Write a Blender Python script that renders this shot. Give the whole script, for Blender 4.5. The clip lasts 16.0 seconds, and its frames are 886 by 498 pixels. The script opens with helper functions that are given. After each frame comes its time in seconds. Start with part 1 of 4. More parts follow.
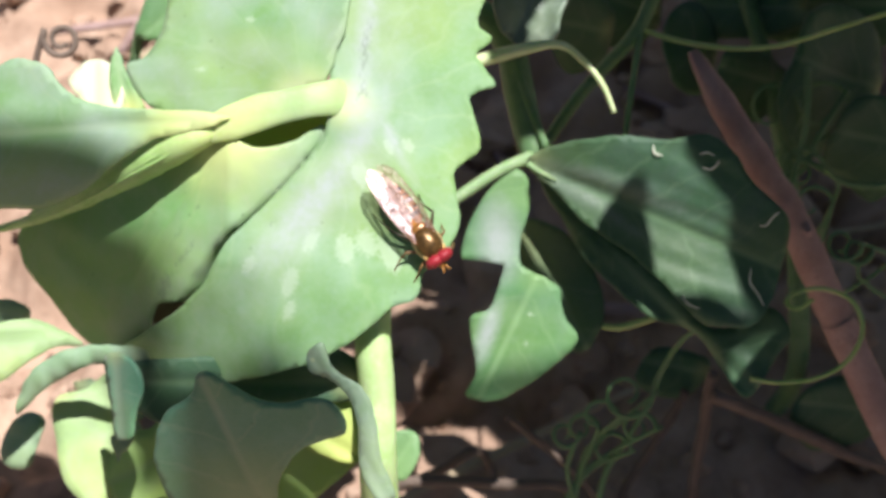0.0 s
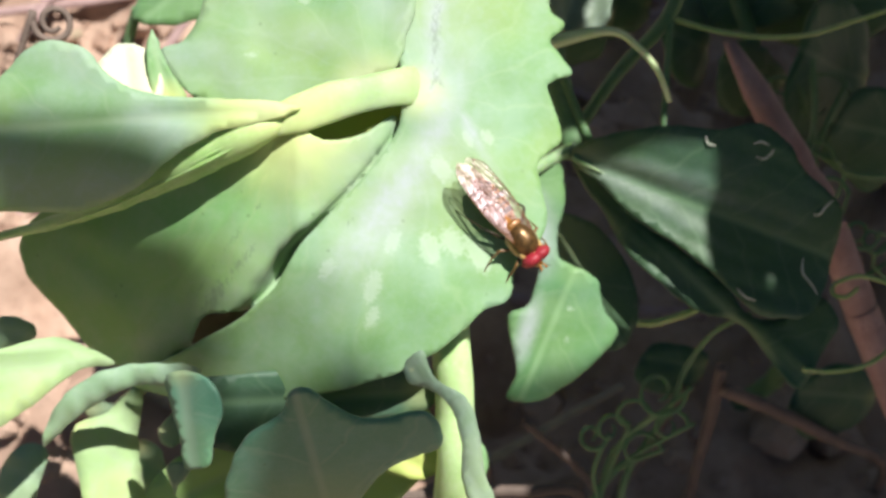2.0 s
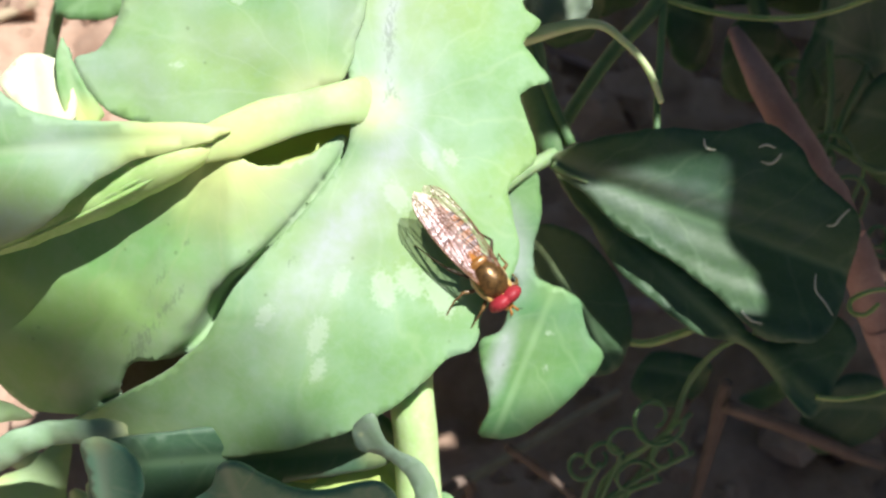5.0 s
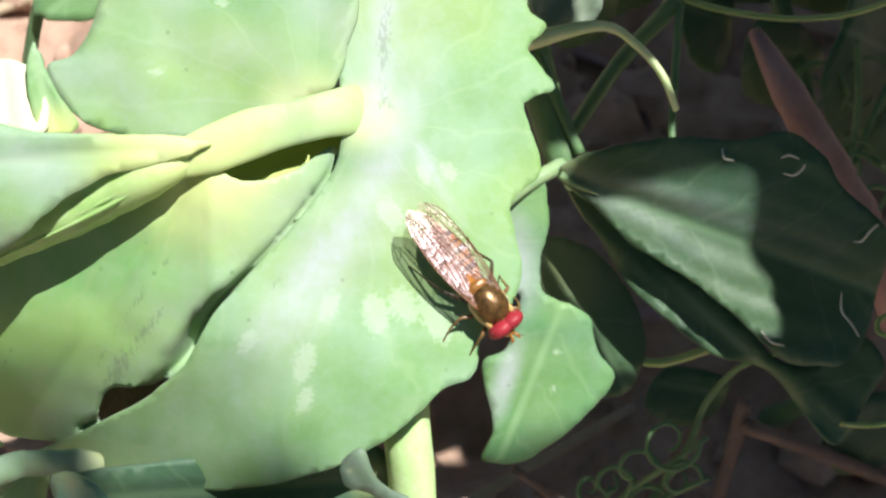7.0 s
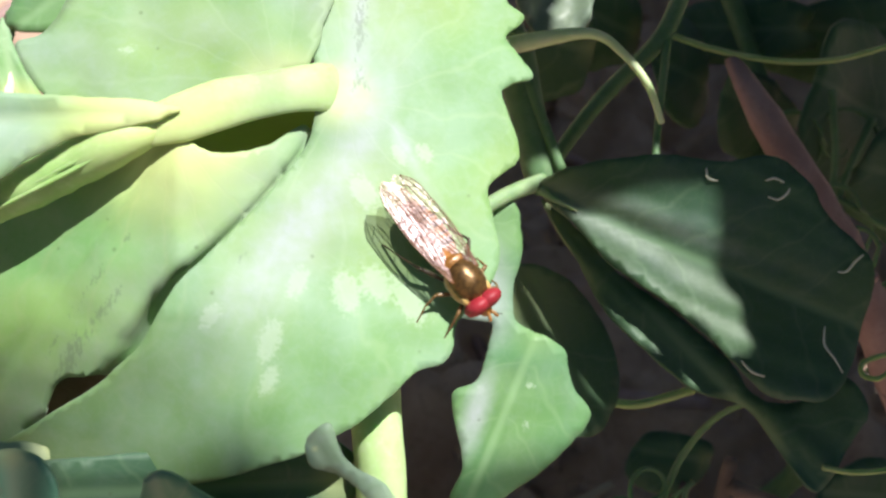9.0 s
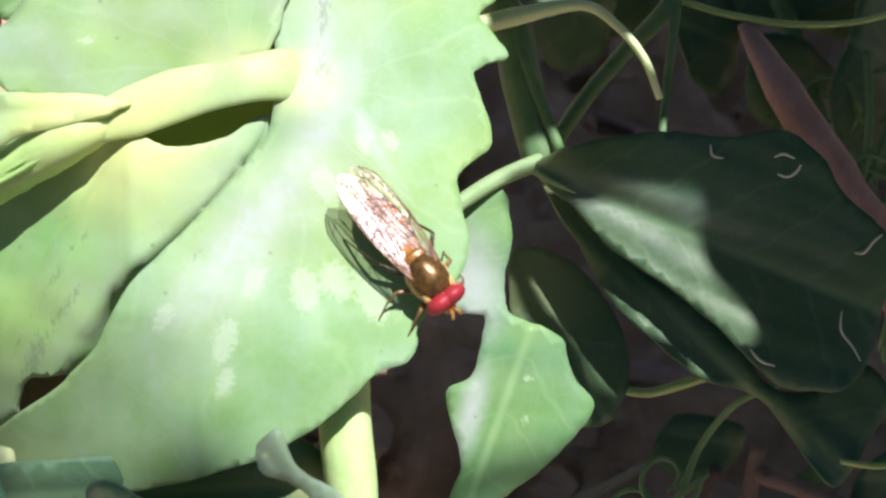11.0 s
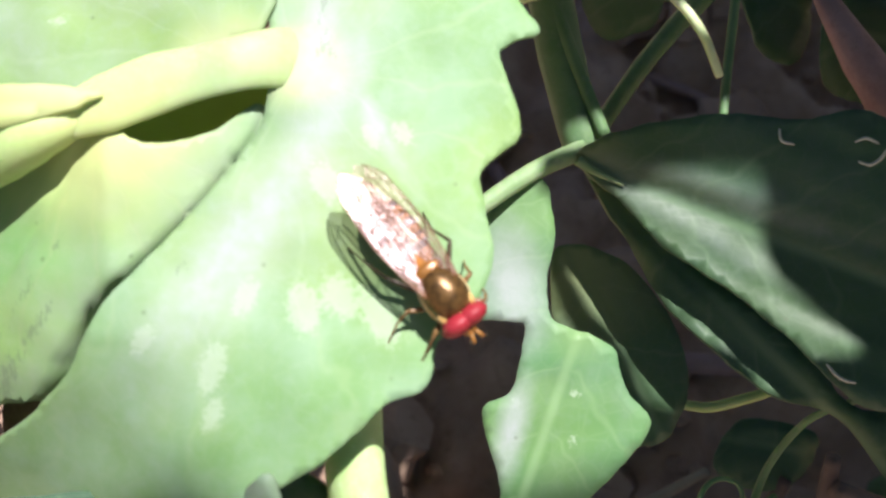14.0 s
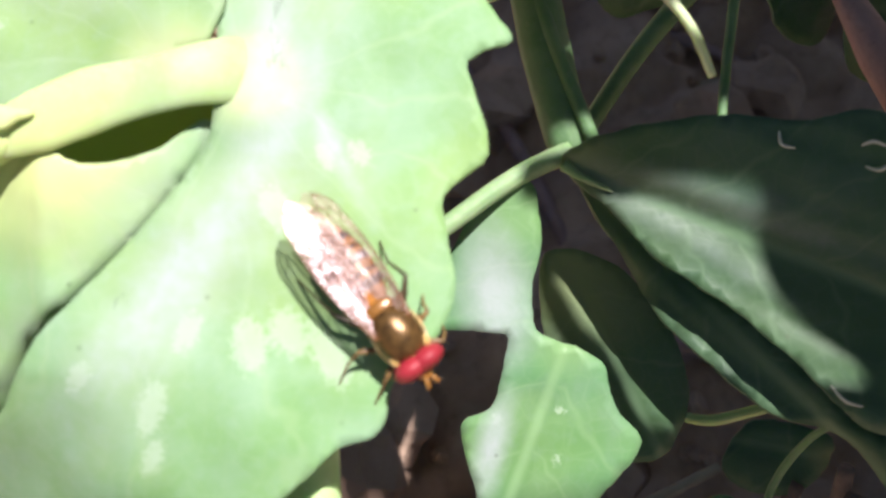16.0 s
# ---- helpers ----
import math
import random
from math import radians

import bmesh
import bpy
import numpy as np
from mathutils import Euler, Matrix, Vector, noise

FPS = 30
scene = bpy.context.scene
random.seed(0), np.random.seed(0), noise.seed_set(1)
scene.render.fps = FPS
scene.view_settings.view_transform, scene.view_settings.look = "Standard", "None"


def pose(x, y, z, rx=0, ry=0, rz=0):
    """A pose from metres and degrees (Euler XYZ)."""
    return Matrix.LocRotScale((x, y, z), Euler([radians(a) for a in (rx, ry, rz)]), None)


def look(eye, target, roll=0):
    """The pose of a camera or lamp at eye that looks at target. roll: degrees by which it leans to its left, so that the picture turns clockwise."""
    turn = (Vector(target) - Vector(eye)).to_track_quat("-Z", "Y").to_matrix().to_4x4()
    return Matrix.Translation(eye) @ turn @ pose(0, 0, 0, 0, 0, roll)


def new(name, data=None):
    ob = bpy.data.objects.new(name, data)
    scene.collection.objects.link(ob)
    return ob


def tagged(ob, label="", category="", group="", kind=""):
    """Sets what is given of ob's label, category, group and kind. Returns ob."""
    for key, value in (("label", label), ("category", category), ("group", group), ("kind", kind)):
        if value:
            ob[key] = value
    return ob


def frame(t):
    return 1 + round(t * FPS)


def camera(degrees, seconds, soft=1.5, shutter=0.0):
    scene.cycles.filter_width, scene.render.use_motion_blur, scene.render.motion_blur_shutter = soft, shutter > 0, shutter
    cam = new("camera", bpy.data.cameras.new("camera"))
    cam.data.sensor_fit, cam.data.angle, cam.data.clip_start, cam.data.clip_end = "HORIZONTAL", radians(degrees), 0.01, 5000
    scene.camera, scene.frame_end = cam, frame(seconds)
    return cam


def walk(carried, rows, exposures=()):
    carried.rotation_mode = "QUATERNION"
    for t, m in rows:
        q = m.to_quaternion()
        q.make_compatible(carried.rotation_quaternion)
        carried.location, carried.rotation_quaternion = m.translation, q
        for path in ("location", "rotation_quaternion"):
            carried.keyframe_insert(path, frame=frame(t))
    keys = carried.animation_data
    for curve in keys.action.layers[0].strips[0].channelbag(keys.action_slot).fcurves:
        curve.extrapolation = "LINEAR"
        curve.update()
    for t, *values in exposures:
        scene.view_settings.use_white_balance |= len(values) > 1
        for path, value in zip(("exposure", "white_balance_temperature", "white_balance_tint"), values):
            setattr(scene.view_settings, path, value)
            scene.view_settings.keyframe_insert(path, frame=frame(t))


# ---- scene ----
from mathutils.geometry import delaunay_2d_cdt

# The plan is drawn in millimetres from the first eye: x to the right, y ahead, z up across the view.
cam = camera(39.4, 16.0, soft=2.5)
EYE, TILT = 0.130, -55.0
VIEW = pose(0, 0, EYE, TILT, 0, 0)
ROWS = [
    (0.0, 0.00, 0.00, 0.00, 0.00, 0.00, 0.00),
    (0.5, -9.85, 3.02, -2.23, 1.51, 0.83, -4.00),
    (1.0, -9.17, 3.36, 2.71, -0.54, 0.40, -3.34),
    (1.5, -18.11, 4.66, 1.21, -0.33, 1.27, -7.89),
    (2.0, -24.25, 8.60, -0.03, -0.00, 1.38, -11.16),
    (2.5, -19.10, 9.90, 0.17, 0.47, 1.32, -9.45),
    (3.0, -21.55, 12.95, 7.67, -2.98, 1.56, -11.25),
    (3.5, -20.64, 14.74, 7.75, -3.34, 1.63, -10.88),
    (4.0, -20.06, 16.37, 8.22, -3.84, 1.84, -11.07),
    (6.5, -14.81, 23.37, 5.68, -2.58, 1.99, -8.92),
    (7.0, -15.41, 24.81, 8.76, -3.93, 1.76, -9.40),
    (7.5, -15.37, 26.59, -1.22, 0.67, 2.09, -9.53),
    (8.0, -19.78, 27.23, -6.41, 3.71, 1.88, -12.27),
    (8.5, -20.34, 28.02, -4.86, 5.06, 0.94, -12.81),
    (9.0, -15.46, 27.95, -3.94, 5.16, 1.18, -10.77),
    (11.5, -5.91, 30.61, -1.09, 2.78, 1.41, -4.53),
    (12.0, -4.55, 32.60, -1.12, 2.80, 1.23, -3.44),
    (12.5, -4.24, 34.09, 3.14, 0.68, 1.42, -3.45),
    (13.0, -2.44, 36.51, 6.66, -0.75, 1.20, -2.03),
    (13.5, -3.43, 38.15, 4.98, -0.40, 1.40, -2.21),
    (14.0, -3.66, 39.02, 1.40, 1.13, 1.96, -2.49),
    (14.5, -0.31, 41.01, 2.42, 0.30, 1.78, -1.00),
    (15.0, 2.18, 42.44, 4.79, -1.42, 1.52, 0.24),
    (15.5, 0.94, 42.89, 6.53, -2.51, 1.64, -0.26),
    (16.0, 0.95, 43.59, 6.09, -2.28, 1.55, 0.06),
]
walk(cam, [(t, VIEW @ pose(x / 1000, y / 1000, z / 1000, 90 + pitch, roll, yaw)) for t, x, y, z, pitch, roll, yaw in ROWS],
     exposures=[(0.0, 0.98, 6500, 10), (4.0, 1.04, 6500, 7), (6.5, 1.12, 6500, 8), (8.5, 1.08, 6500, 8), (12.0, 1.18, 6500, 13), (16.0, 1.24, 6500, 15)])
cam.data.dof.use_dof = True
cam.data.dof.focus_distance = 0.075
cam.data.dof.aperture_fstop = 68.0

# ---- light ----
BEAM = VIEW.to_3x3() @ Vector((-0.30, 1.0, -0.80)).normalized()
TO_SUN = -BEAM
sun = new("sun", bpy.data.lights.new("sun", "SUN"))
sun.data.energy, sun.data.angle, sun.data.color = 4.6, radians(0.53), (1.0, 0.97, 0.945)
sun.matrix_world = look(TO_SUN * 3, (0, 0, 0))
world = bpy.data.worlds.new("sky")
scene.world = world
world.use_nodes = True
wn = world.node_tree.nodes
sky = wn.new("ShaderNodeTexSky")
sky.sky_type, sky.sun_disc = "NISHITA", False
sky.sun_elevation = math.asin(TO_SUN.z)
sky.sun_rotation = math.atan2(TO_SUN.x, TO_SUN.y)
world.node_tree.links.new(sky.outputs[0], wn["Background"].inputs[0])
wn["Background"].inputs[1].default_value = 0.0265


def V(x, y, z):
    """A place in the world from millimetres in the first eye's frame."""
    return VIEW @ Vector((x / 1000, y / 1000, z / 1000))


# ---- materials ----
class Mat:
    """A node material with short calls to add and link nodes."""

    def __init__(self, name):
        self.m = bpy.data.materials.new(name)
        self.m.use_nodes = True
        self.t = self.m.node_tree
        self.b = self.t.nodes["Principled BSDF"]

    def add(self, kind, values=(), **attrs):
        n = self.t.nodes.new("ShaderNode" + kind)
        for k, v in attrs.items():
            setattr(n, k, v)
        for k, v in dict(values).items():
            if hasattr(v, "is_output"):
                self.t.links.new(v, n.inputs[k])
            else:
                n.inputs[k].default_value = v
        return n

    def math(self, op, a, b=0.0, c=0.0):
        return self.add("Math", {0: a, 1: b, 2: c}, operation=op).outputs[0]

    def mix(self, f, a, b):
        n = self.add("Mix", {0: f}, data_type="RGBA")
        for i, v in ((6, a), (7, b)):
            if hasattr(v, "is_output"):
                self.t.links.new(v, n.inputs[i])
            else:
                n.inputs[i].default_value = (*v, 1)
        return n.outputs[2]

    def ramp(self, f, lo, hi):
        return self.add("MapRange", {0: f, 1: lo, 2: hi}, interpolation_type="SMOOTHSTEP").outputs[0]

    def noise(self, scale, detail=3.0, rough=0.55, vec=None):
        v = {"Scale": scale, "Detail": detail, "Roughness": rough}
        if vec is not None:
            v["Vector"] = vec
        return self.add("TexNoise", v).outputs[0]

    def obj(self):
        return self.add("TexCoord").outputs["Object"]

    def set(self, **kw):
        for k, v in kw.items():
            k = k.replace("_", " ")
            s = self.b.inputs[k]
            if hasattr(v, "is_output"):
                self.t.links.new(v, s)
            elif isinstance(v, tuple) and len(v) == 3:
                s.default_value = (*v, 1)
            else:
                s.default_value = v
        return self

    def bump(self, height, strength=0.4, dist=0.0002):
        n = self.add("Bump", {"Height": height, "Strength": strength, "Distance": dist})
        self.t.links.new(n.outputs[0], self.b.inputs["Normal"])
        return self


def leaf_material(name, blade, bloom, base, vein, through_light, waxy=0.55, gloss=0.58):
    """A pea leaf: blade and waxy bloom, paler base, branching veins by the leaf's own chart (u along the rib, v across, in cm)."""
    M = Mat(name)
    uv = M.add("UVMap").outputs[0]
    sep = M.add("SeparateXYZ", {0: uv})
    u, v = sep.outputs[0], sep.outputs[1]
    ob = M.obj()
    n1 = M.noise(260, 4, 0.6, ob)
    n2 = M.noise(1500, 3, 0.6, ob)
    n3 = M.noise(4200, 2, 0.5, ob)
    av = M.math("ABSOLUTE", v)
    bend = M.math("MULTIPLY", M.noise(330, 2, 0.5, ob), 0.35)
    w = M.math("ADD", M.math("SUBTRACT", u, M.math("MULTIPLY", av, 0.75)), bend)
    tri = M.math("PINGPONG", M.math("MULTIPLY", w, 2.4), 0.5)
    side = M.math("SUBTRACT", 1.0, M.ramp(tri, 0.0, 0.085))
    rib = M.math("SUBTRACT", 1.0, M.ramp(av, 0.004, 0.055))
    fade = M.math("SUBTRACT", 1.0, M.ramp(av, 0.5, 1.4))
    side = M.math("MULTIPLY", M.math("MULTIPLY", side, fade), 0.5)
    cells = M.add("TexVoronoi", {"Vector": ob, "Scale": 900.0}, feature="DISTANCE_TO_EDGE").outputs[0]
    net = M.math("SUBTRACT", 1.0, M.ramp(cells, 0.0, 0.09))
    veins = M.math("MAXIMUM", M.math("MAXIMUM", rib, side), M.math("MULTIPLY", net, 0.18))
    col = M.mix(M.math("MULTIPLY", M.ramp(n1, 0.36, 0.68), waxy), blade, bloom)
    warm = M.ramp(M.noise(85, 3, 0.5, ob), 0.42, 0.66)
    col = M.mix(M.math("MULTIPLY", warm, 0.55), col, (blade[0] * 1.5, blade[1] * 1.14, blade[2] * 0.75))
    col = M.mix(M.math("MULTIPLY", M.ramp(n2, 0.45, 0.75), 0.22), col, bloom)
    col = M.mix(M.math("MULTIPLY", veins, 0.5), col, vein)
    r = M.add("Attribute", attribute_name="reach").outputs["Fac"]
    near = M.math("SUBTRACT", 1.0, M.ramp(M.math("ADD", r, M.math("MULTIPLY", n1, 0.3)), 0.15, 1.0))
    col = M.mix(M.math("MULTIPLY", near, 0.85), col, base)
    scar = M.add("Attribute", attribute_name="scar").outputs["Fac"]
    patch = M.ramp(M.math("ADD", scar, M.math("MULTIPLY", M.math("SUBTRACT", n3, 0.5), 0.9)), 0.36, 0.74)
    col = M.mix(M.math("MULTIPLY", patch, 0.45), col, (0.48, 0.58, 0.45))
    graze = M.add("Attribute", attribute_name="graze").outputs["Fac"]
    rub = M.ramp(M.math("ADD", graze, M.math("MULTIPLY", M.math("SUBTRACT", M.noise(2600, 4, 0.7, M.add("Mapping", {"Vector": ob, "Scale": (2.2, 1.0, 0.6)}).outputs[0]), 0.5), 3.4)), 0.55, 0.85)
    frost = M.add("Attribute", attribute_name="frost").outputs["Fac"]
    col = M.mix(M.math("MINIMUM", M.math("MULTIPLY", frost, M.math("ADD", 0.65, M.math("MULTIPLY", n2, 0.6))), 0.95), col, (0.370, 0.420, 0.408))
    col = M.mix(M.math("MULTIPLY", M.math("MULTIPLY", rub, M.ramp(graze, 0.02, 0.3)), 0.4), col, (0.11, 0.14, 0.11))
    speck = M.add("TexVoronoi", {"Vector": ob, "Scale": 420.0, "Randomness": 1.0}).outputs[0]
    col = M.mix(M.math("MULTIPLY", M.math("SUBTRACT", 1.0, M.ramp(speck, 0.035, 0.075)), 0.35), col, (0.05, 0.06, 0.03))
    M.set(Base_Color=col, Roughness=gloss, Specular_IOR_Level=0.3)
    M.b.inputs["Sheen Weight"].default_value = 0.08
    h = M.math("ADD", M.math("MULTIPLY", veins, -0.55), M.math("ADD", M.math("MULTIPLY", n2, 0.5), M.math("MULTIPLY", n3, 0.25)))
    M.bump(h, 0.13, 0.00012)
    thin = M.add("BsdfTranslucent", {"Color": M.mix(M.math("MULTIPLY", veins, 0.3), through_light, (0.34, 0.40, 0.10))})
    both = M.add("MixShader", {0: 0.22, 1: M.b.outputs[0], 2: thin.outputs[0]})
    M.t.links.new(both.outputs[0], M.t.nodes["Material Output"].inputs[0])
    return M.m


LEAF = leaf_material("pea_leaf", (0.178, 0.335, 0.128), (0.275, 0.415, 0.290), (0.64, 0.69, 0.26), (0.33, 0.46, 0.25), (0.25, 0.42, 0.06))
# LEAF_DARK: leaf green darkened and greyed, with the dimness of shade in the colour
LEAF_DARK = leaf_material("pea_leaf_shaded", (0.046, 0.106, 0.056), (0.082, 0.132, 0.102), (0.24, 0.29, 0.13), (0.15, 0.25, 0.135), (0.12, 0.32, 0.05), 0.45, 0.5)
LEAF_OLIVE = leaf_material("pea_leaf_olive", (0.170, 0.360, 0.120), (0.280, 0.425, 0.235), (0.72, 0.77, 0.32), (0.29, 0.40, 0.17), (0.18, 0.36, 0.05))
LEAF_FRESH = leaf_material("pea_leaf_fresh", (0.100, 0.240, 0.100), (0.185, 0.290, 0.195), (0.20, 0.34, 0.14), (0.25, 0.40, 0.20), (0.18, 0.40, 0.06), 0.5, 0.5)
LEAF_GREY = leaf_material("pea_leaf_grey", (0.082, 0.215, 0.130), (0.135, 0.275, 0.200), (0.28, 0.36, 0.18), (0.25, 0.34, 0.24), (0.14, 0.30, 0.08), 0.6, 0.45)
LEAF_SLATE = leaf_material("pea_leaf_slate", (0.130, 0.205, 0.165), (0.235, 0.295, 0.270), (0.16, 0.22, 0.17), (0.24, 0.30, 0.26), (0.08, 0.16, 0.06), 0.8, 0.42)
LEAF_PALE = leaf_material("pea_leaf_pale", (0.60, 0.63, 0.48), (0.70, 0.72, 0.62), (0.62, 0.64, 0.42), (0.60, 0.66, 0.45), (0.5, 0.55, 0.25))
LEAF_YOUNG = leaf_material("pea_leaf_young", (0.30, 0.48, 0.13), (0.36, 0.50, 0.22), (0.52, 0.58, 0.16), (0.34, 0.46, 0.20), (0.34, 0.50, 0.06))


def stem_material(name, a, b, streak, glow=(0.64, 0.72, 0.30)):
    M = Mat(name)
    ob = M.obj()
    n = M.noise(500, 4, 0.6, ob)
    col = M.mix(M.ramp(n, 0.3, 0.7), a, b)
    col = M.mix(M.math("MULTIPLY", M.ramp(M.noise(2600, 2, 0.5, ob), 0.5, 0.8), 0.35), col, streak)
    # painted yellow glow, in place of light passing through the joins
    col = M.mix(M.add("Attribute", attribute_name="join_glow").outputs["Fac"], col, glow)
    M.set(Base_Color=col, Roughness=0.55, Specular_IOR_Level=0.25)
    M.b.inputs["Subsurface Weight"].default_value = 0.25
    M.b.inputs["Subsurface Radius"].default_value = (0.0006, 0.0010, 0.0003)
    M.b.inputs["Subsurface Scale"].default_value = 1.0
    return M.bump(n, 0.3, 0.0002).m


STEM = stem_material("pea_stem", (0.34, 0.50, 0.20), (0.42, 0.56, 0.27), (0.50, 0.60, 0.38))
# STEM_DARK: stem green lowered so that the colour itself holds the shade
STEM_DARK = stem_material("pea_stem_shaded", (0.085, 0.165, 0.072), (0.125, 0.205, 0.098), (0.17, 0.24, 0.14))
PETIOLE = stem_material("pea_petiole", (0.225, 0.360, 0.160), (0.285, 0.410, 0.225), (0.34, 0.45, 0.30), (0.54, 0.62, 0.24))
TENDRIL_PALE = stem_material("tendril_pale", (0.42, 0.52, 0.26), (0.50, 0.58, 0.34), (0.54, 0.60, 0.40))
FOLD = stem_material("pea_fold", (0.235, 0.390, 0.125), (0.310, 0.455, 0.180), (0.40, 0.52, 0.27))
# petiole green with its half shade mixed into the tone
PETIOLE_SHADED = stem_material("petiole_shaded", (0.165, 0.265, 0.125), (0.235, 0.325, 0.17), (0.30, 0.37, 0.23))
TENDRIL = stem_material("tendril_green", (0.22, 0.32, 0.10), (0.30, 0.38, 0.16), (0.36, 0.42, 0.22))


def dry_material(name, a, b, c, scale=300):
    M = Mat(name)
    ob = M.obj()
    n = M.noise(scale, 5, 0.65, ob)
    col = M.mix(M.ramp(n, 0.3, 0.7), a, b)
    col = M.mix(M.math("MULTIPLY", M.ramp(M.noise(scale * 6, 3, 0.6, ob), 0.5, 0.8), 0.5), col, c)
    rnd = M.add("ObjectInfo").outputs["Random"]
    col = M.mix(M.math("MULTIPLY", rnd, 0.3), col, c)
    M.set(Base_Color=col, Roughness=0.8, Specular_IOR_Level=0.25)
    return M.bump(n, 0.6, 0.0006).m


STALK = dry_material("dry_stalk", (0.26, 0.170, 0.155), (0.35, 0.245, 0.230), (0.19, 0.120, 0.105))
STRAW = dry_material("straw", (0.34, 0.27, 0.18), (0.24, 0.18, 0.12), (0.42, 0.35, 0.25))
PALE = dry_material("leaf_mine_pale", (0.55, 0.58, 0.46), (0.48, 0.52, 0.40), (0.60, 0.62, 0.52))
WITHERED = dry_material("withered", (0.13, 0.098, 0.080), (0.18, 0.135, 0.110), (0.085, 0.062, 0.048))
SOIL = dry_material("soil", (0.33, 0.215, 0.155), (0.50, 0.355, 0.270), (0.135, 0.085, 0.060), 120)


# ---- builders ----
def thing(name, at, label, category, group=""):
    ob = new(name)
    ob.empty_display_size = 0.005
    ob.location = at
    return tagged(ob, label, category, group)


def origin(ob):
    return origin(ob.parent) + ob.location if ob.parent else Vector(ob.location)


def part(name, bm, material, parent=None, label="", smooth=True):
    """Links a bmesh, in world places, as one mesh object under its thing, with its own origin at its middle."""
    me = bpy.data.meshes.new(name)
    mid = sum((v.co for v in bm.verts), Vector()) / max(1, len(bm.verts))
    for v in bm.verts:
        v.co -= mid
    if smooth:
        for f in bm.faces:
            f.smooth = True
    bm.to_mesh(me)
    bm.free()
    me.materials.append(material)
    ob = new(name, me)
    ob.location = mid
    if parent is not None:
        ob.parent = parent
        ob.location = mid - origin(parent)
    return tagged(ob, label) if label else ob


def curve_points(pts, closed=False, per=8):
    """A Catmull-Rom line through the points."""
    p = [np.array(q, float) for q in pts]
    n, out = len(p), []
    for i in range(n if closed else n - 1):
        a, b, c, d = (p[(i + k) % n] if closed else p[min(max(i + k, 0), n - 1)] for k in (-1, 0, 1, 2))
        for j in range(per):
            s = j / per
            out.append(0.5 * (2 * b + (c - a) * s + (2 * a - 5 * b + 4 * c - d) * s**2 + (3 * b - a - 3 * c + d) * s**3))
    if not closed:
        out.append(p[-1])
    return out


def tube(pts, radii, sides=10, per=6, wobble=0.0, squash=1.0):
    """A round tapering stem through places in millimetres of the first eye's frame."""
    line = [V(*q) for q in curve_points(pts, per=per)]
    rad = np.interp(np.linspace(0, 1, len(line)), np.linspace(0, 1, len(radii)), radii)
    bm = bmesh.new()
    rings, side = [], None
    for i, c in enumerate(line):
        way = (line[min(i + 1, len(line) - 1)] - line[max(i - 1, 0)]).normalized()
        if side is None:
            side = way.orthogonal().normalized()
        side = (side - way * side.dot(way)).normalized()
        up = way.cross(side)
        r = float(rad[i]) / 1000 * (1 + wobble * noise.noise(c * 900))
        rings.append([bm.verts.new(c + r * (math.cos(a) * side + squash * math.sin(a) * up)) for a in (2 * math.pi * k / sides for k in range(sides))])
    for a, b in zip(rings, rings[1:]):
        for k in range(sides):
            bm.faces.new((a[k], a[(k + 1) % sides], b[(k + 1) % sides], b[k]))
    bm.faces.new(rings[0][::-1])
    bm.faces.new(rings[-1])
    return bm


def strap(pts, half, bulge=0.45, sides=12, per=6):
    """A broad flattened stalk, arched towards the viewer, through places of the plan, with its half widths."""
    line = [Vector(q) for q in curve_points(pts, per=per)]
    wide = np.interp(np.linspace(0, 1, len(line)), np.linspace(0, 1, len(half)), half)
    bm = bmesh.new()
    rings = []
    for i, c in enumerate(line):
        way = (line[min(i + 1, len(line) - 1)] - line[max(i - 1, 0)]).normalized()
        over = way.cross(Vector((0, 1, 0))).normalized()
        out = over.cross(way).normalized()
        out = out if out.y < 0 else -out
        w = float(wide[i]) * (1 + 0.06 * noise.noise(c * 0.4))
        top = [c + over * w * math.cos(a) + out * w * bulge * math.sin(a) for a in (math.pi * k / sides for k in range(sides + 1))]
        low = [c + over * w * math.cos(a) * 0.96 - out * w * 0.5 * math.sin(a) for a in (math.pi * k / 6 for k in range(5, 0, -1))]
        rings.append([bm.verts.new(V(*q)) for q in top + low])
    n = len(rings[0])
    for a, b in zip(rings, rings[1:]):
        for k in range(n):
            bm.faces.new((a[k], a[(k + 1) % n], b[(k + 1) % n], b[k]))
    bm.faces.new(rings[0]), bm.faces.new(rings[-1])
    bmesh.ops.recalc_face_normals(bm, faces=bm.faces[:])
    return bm


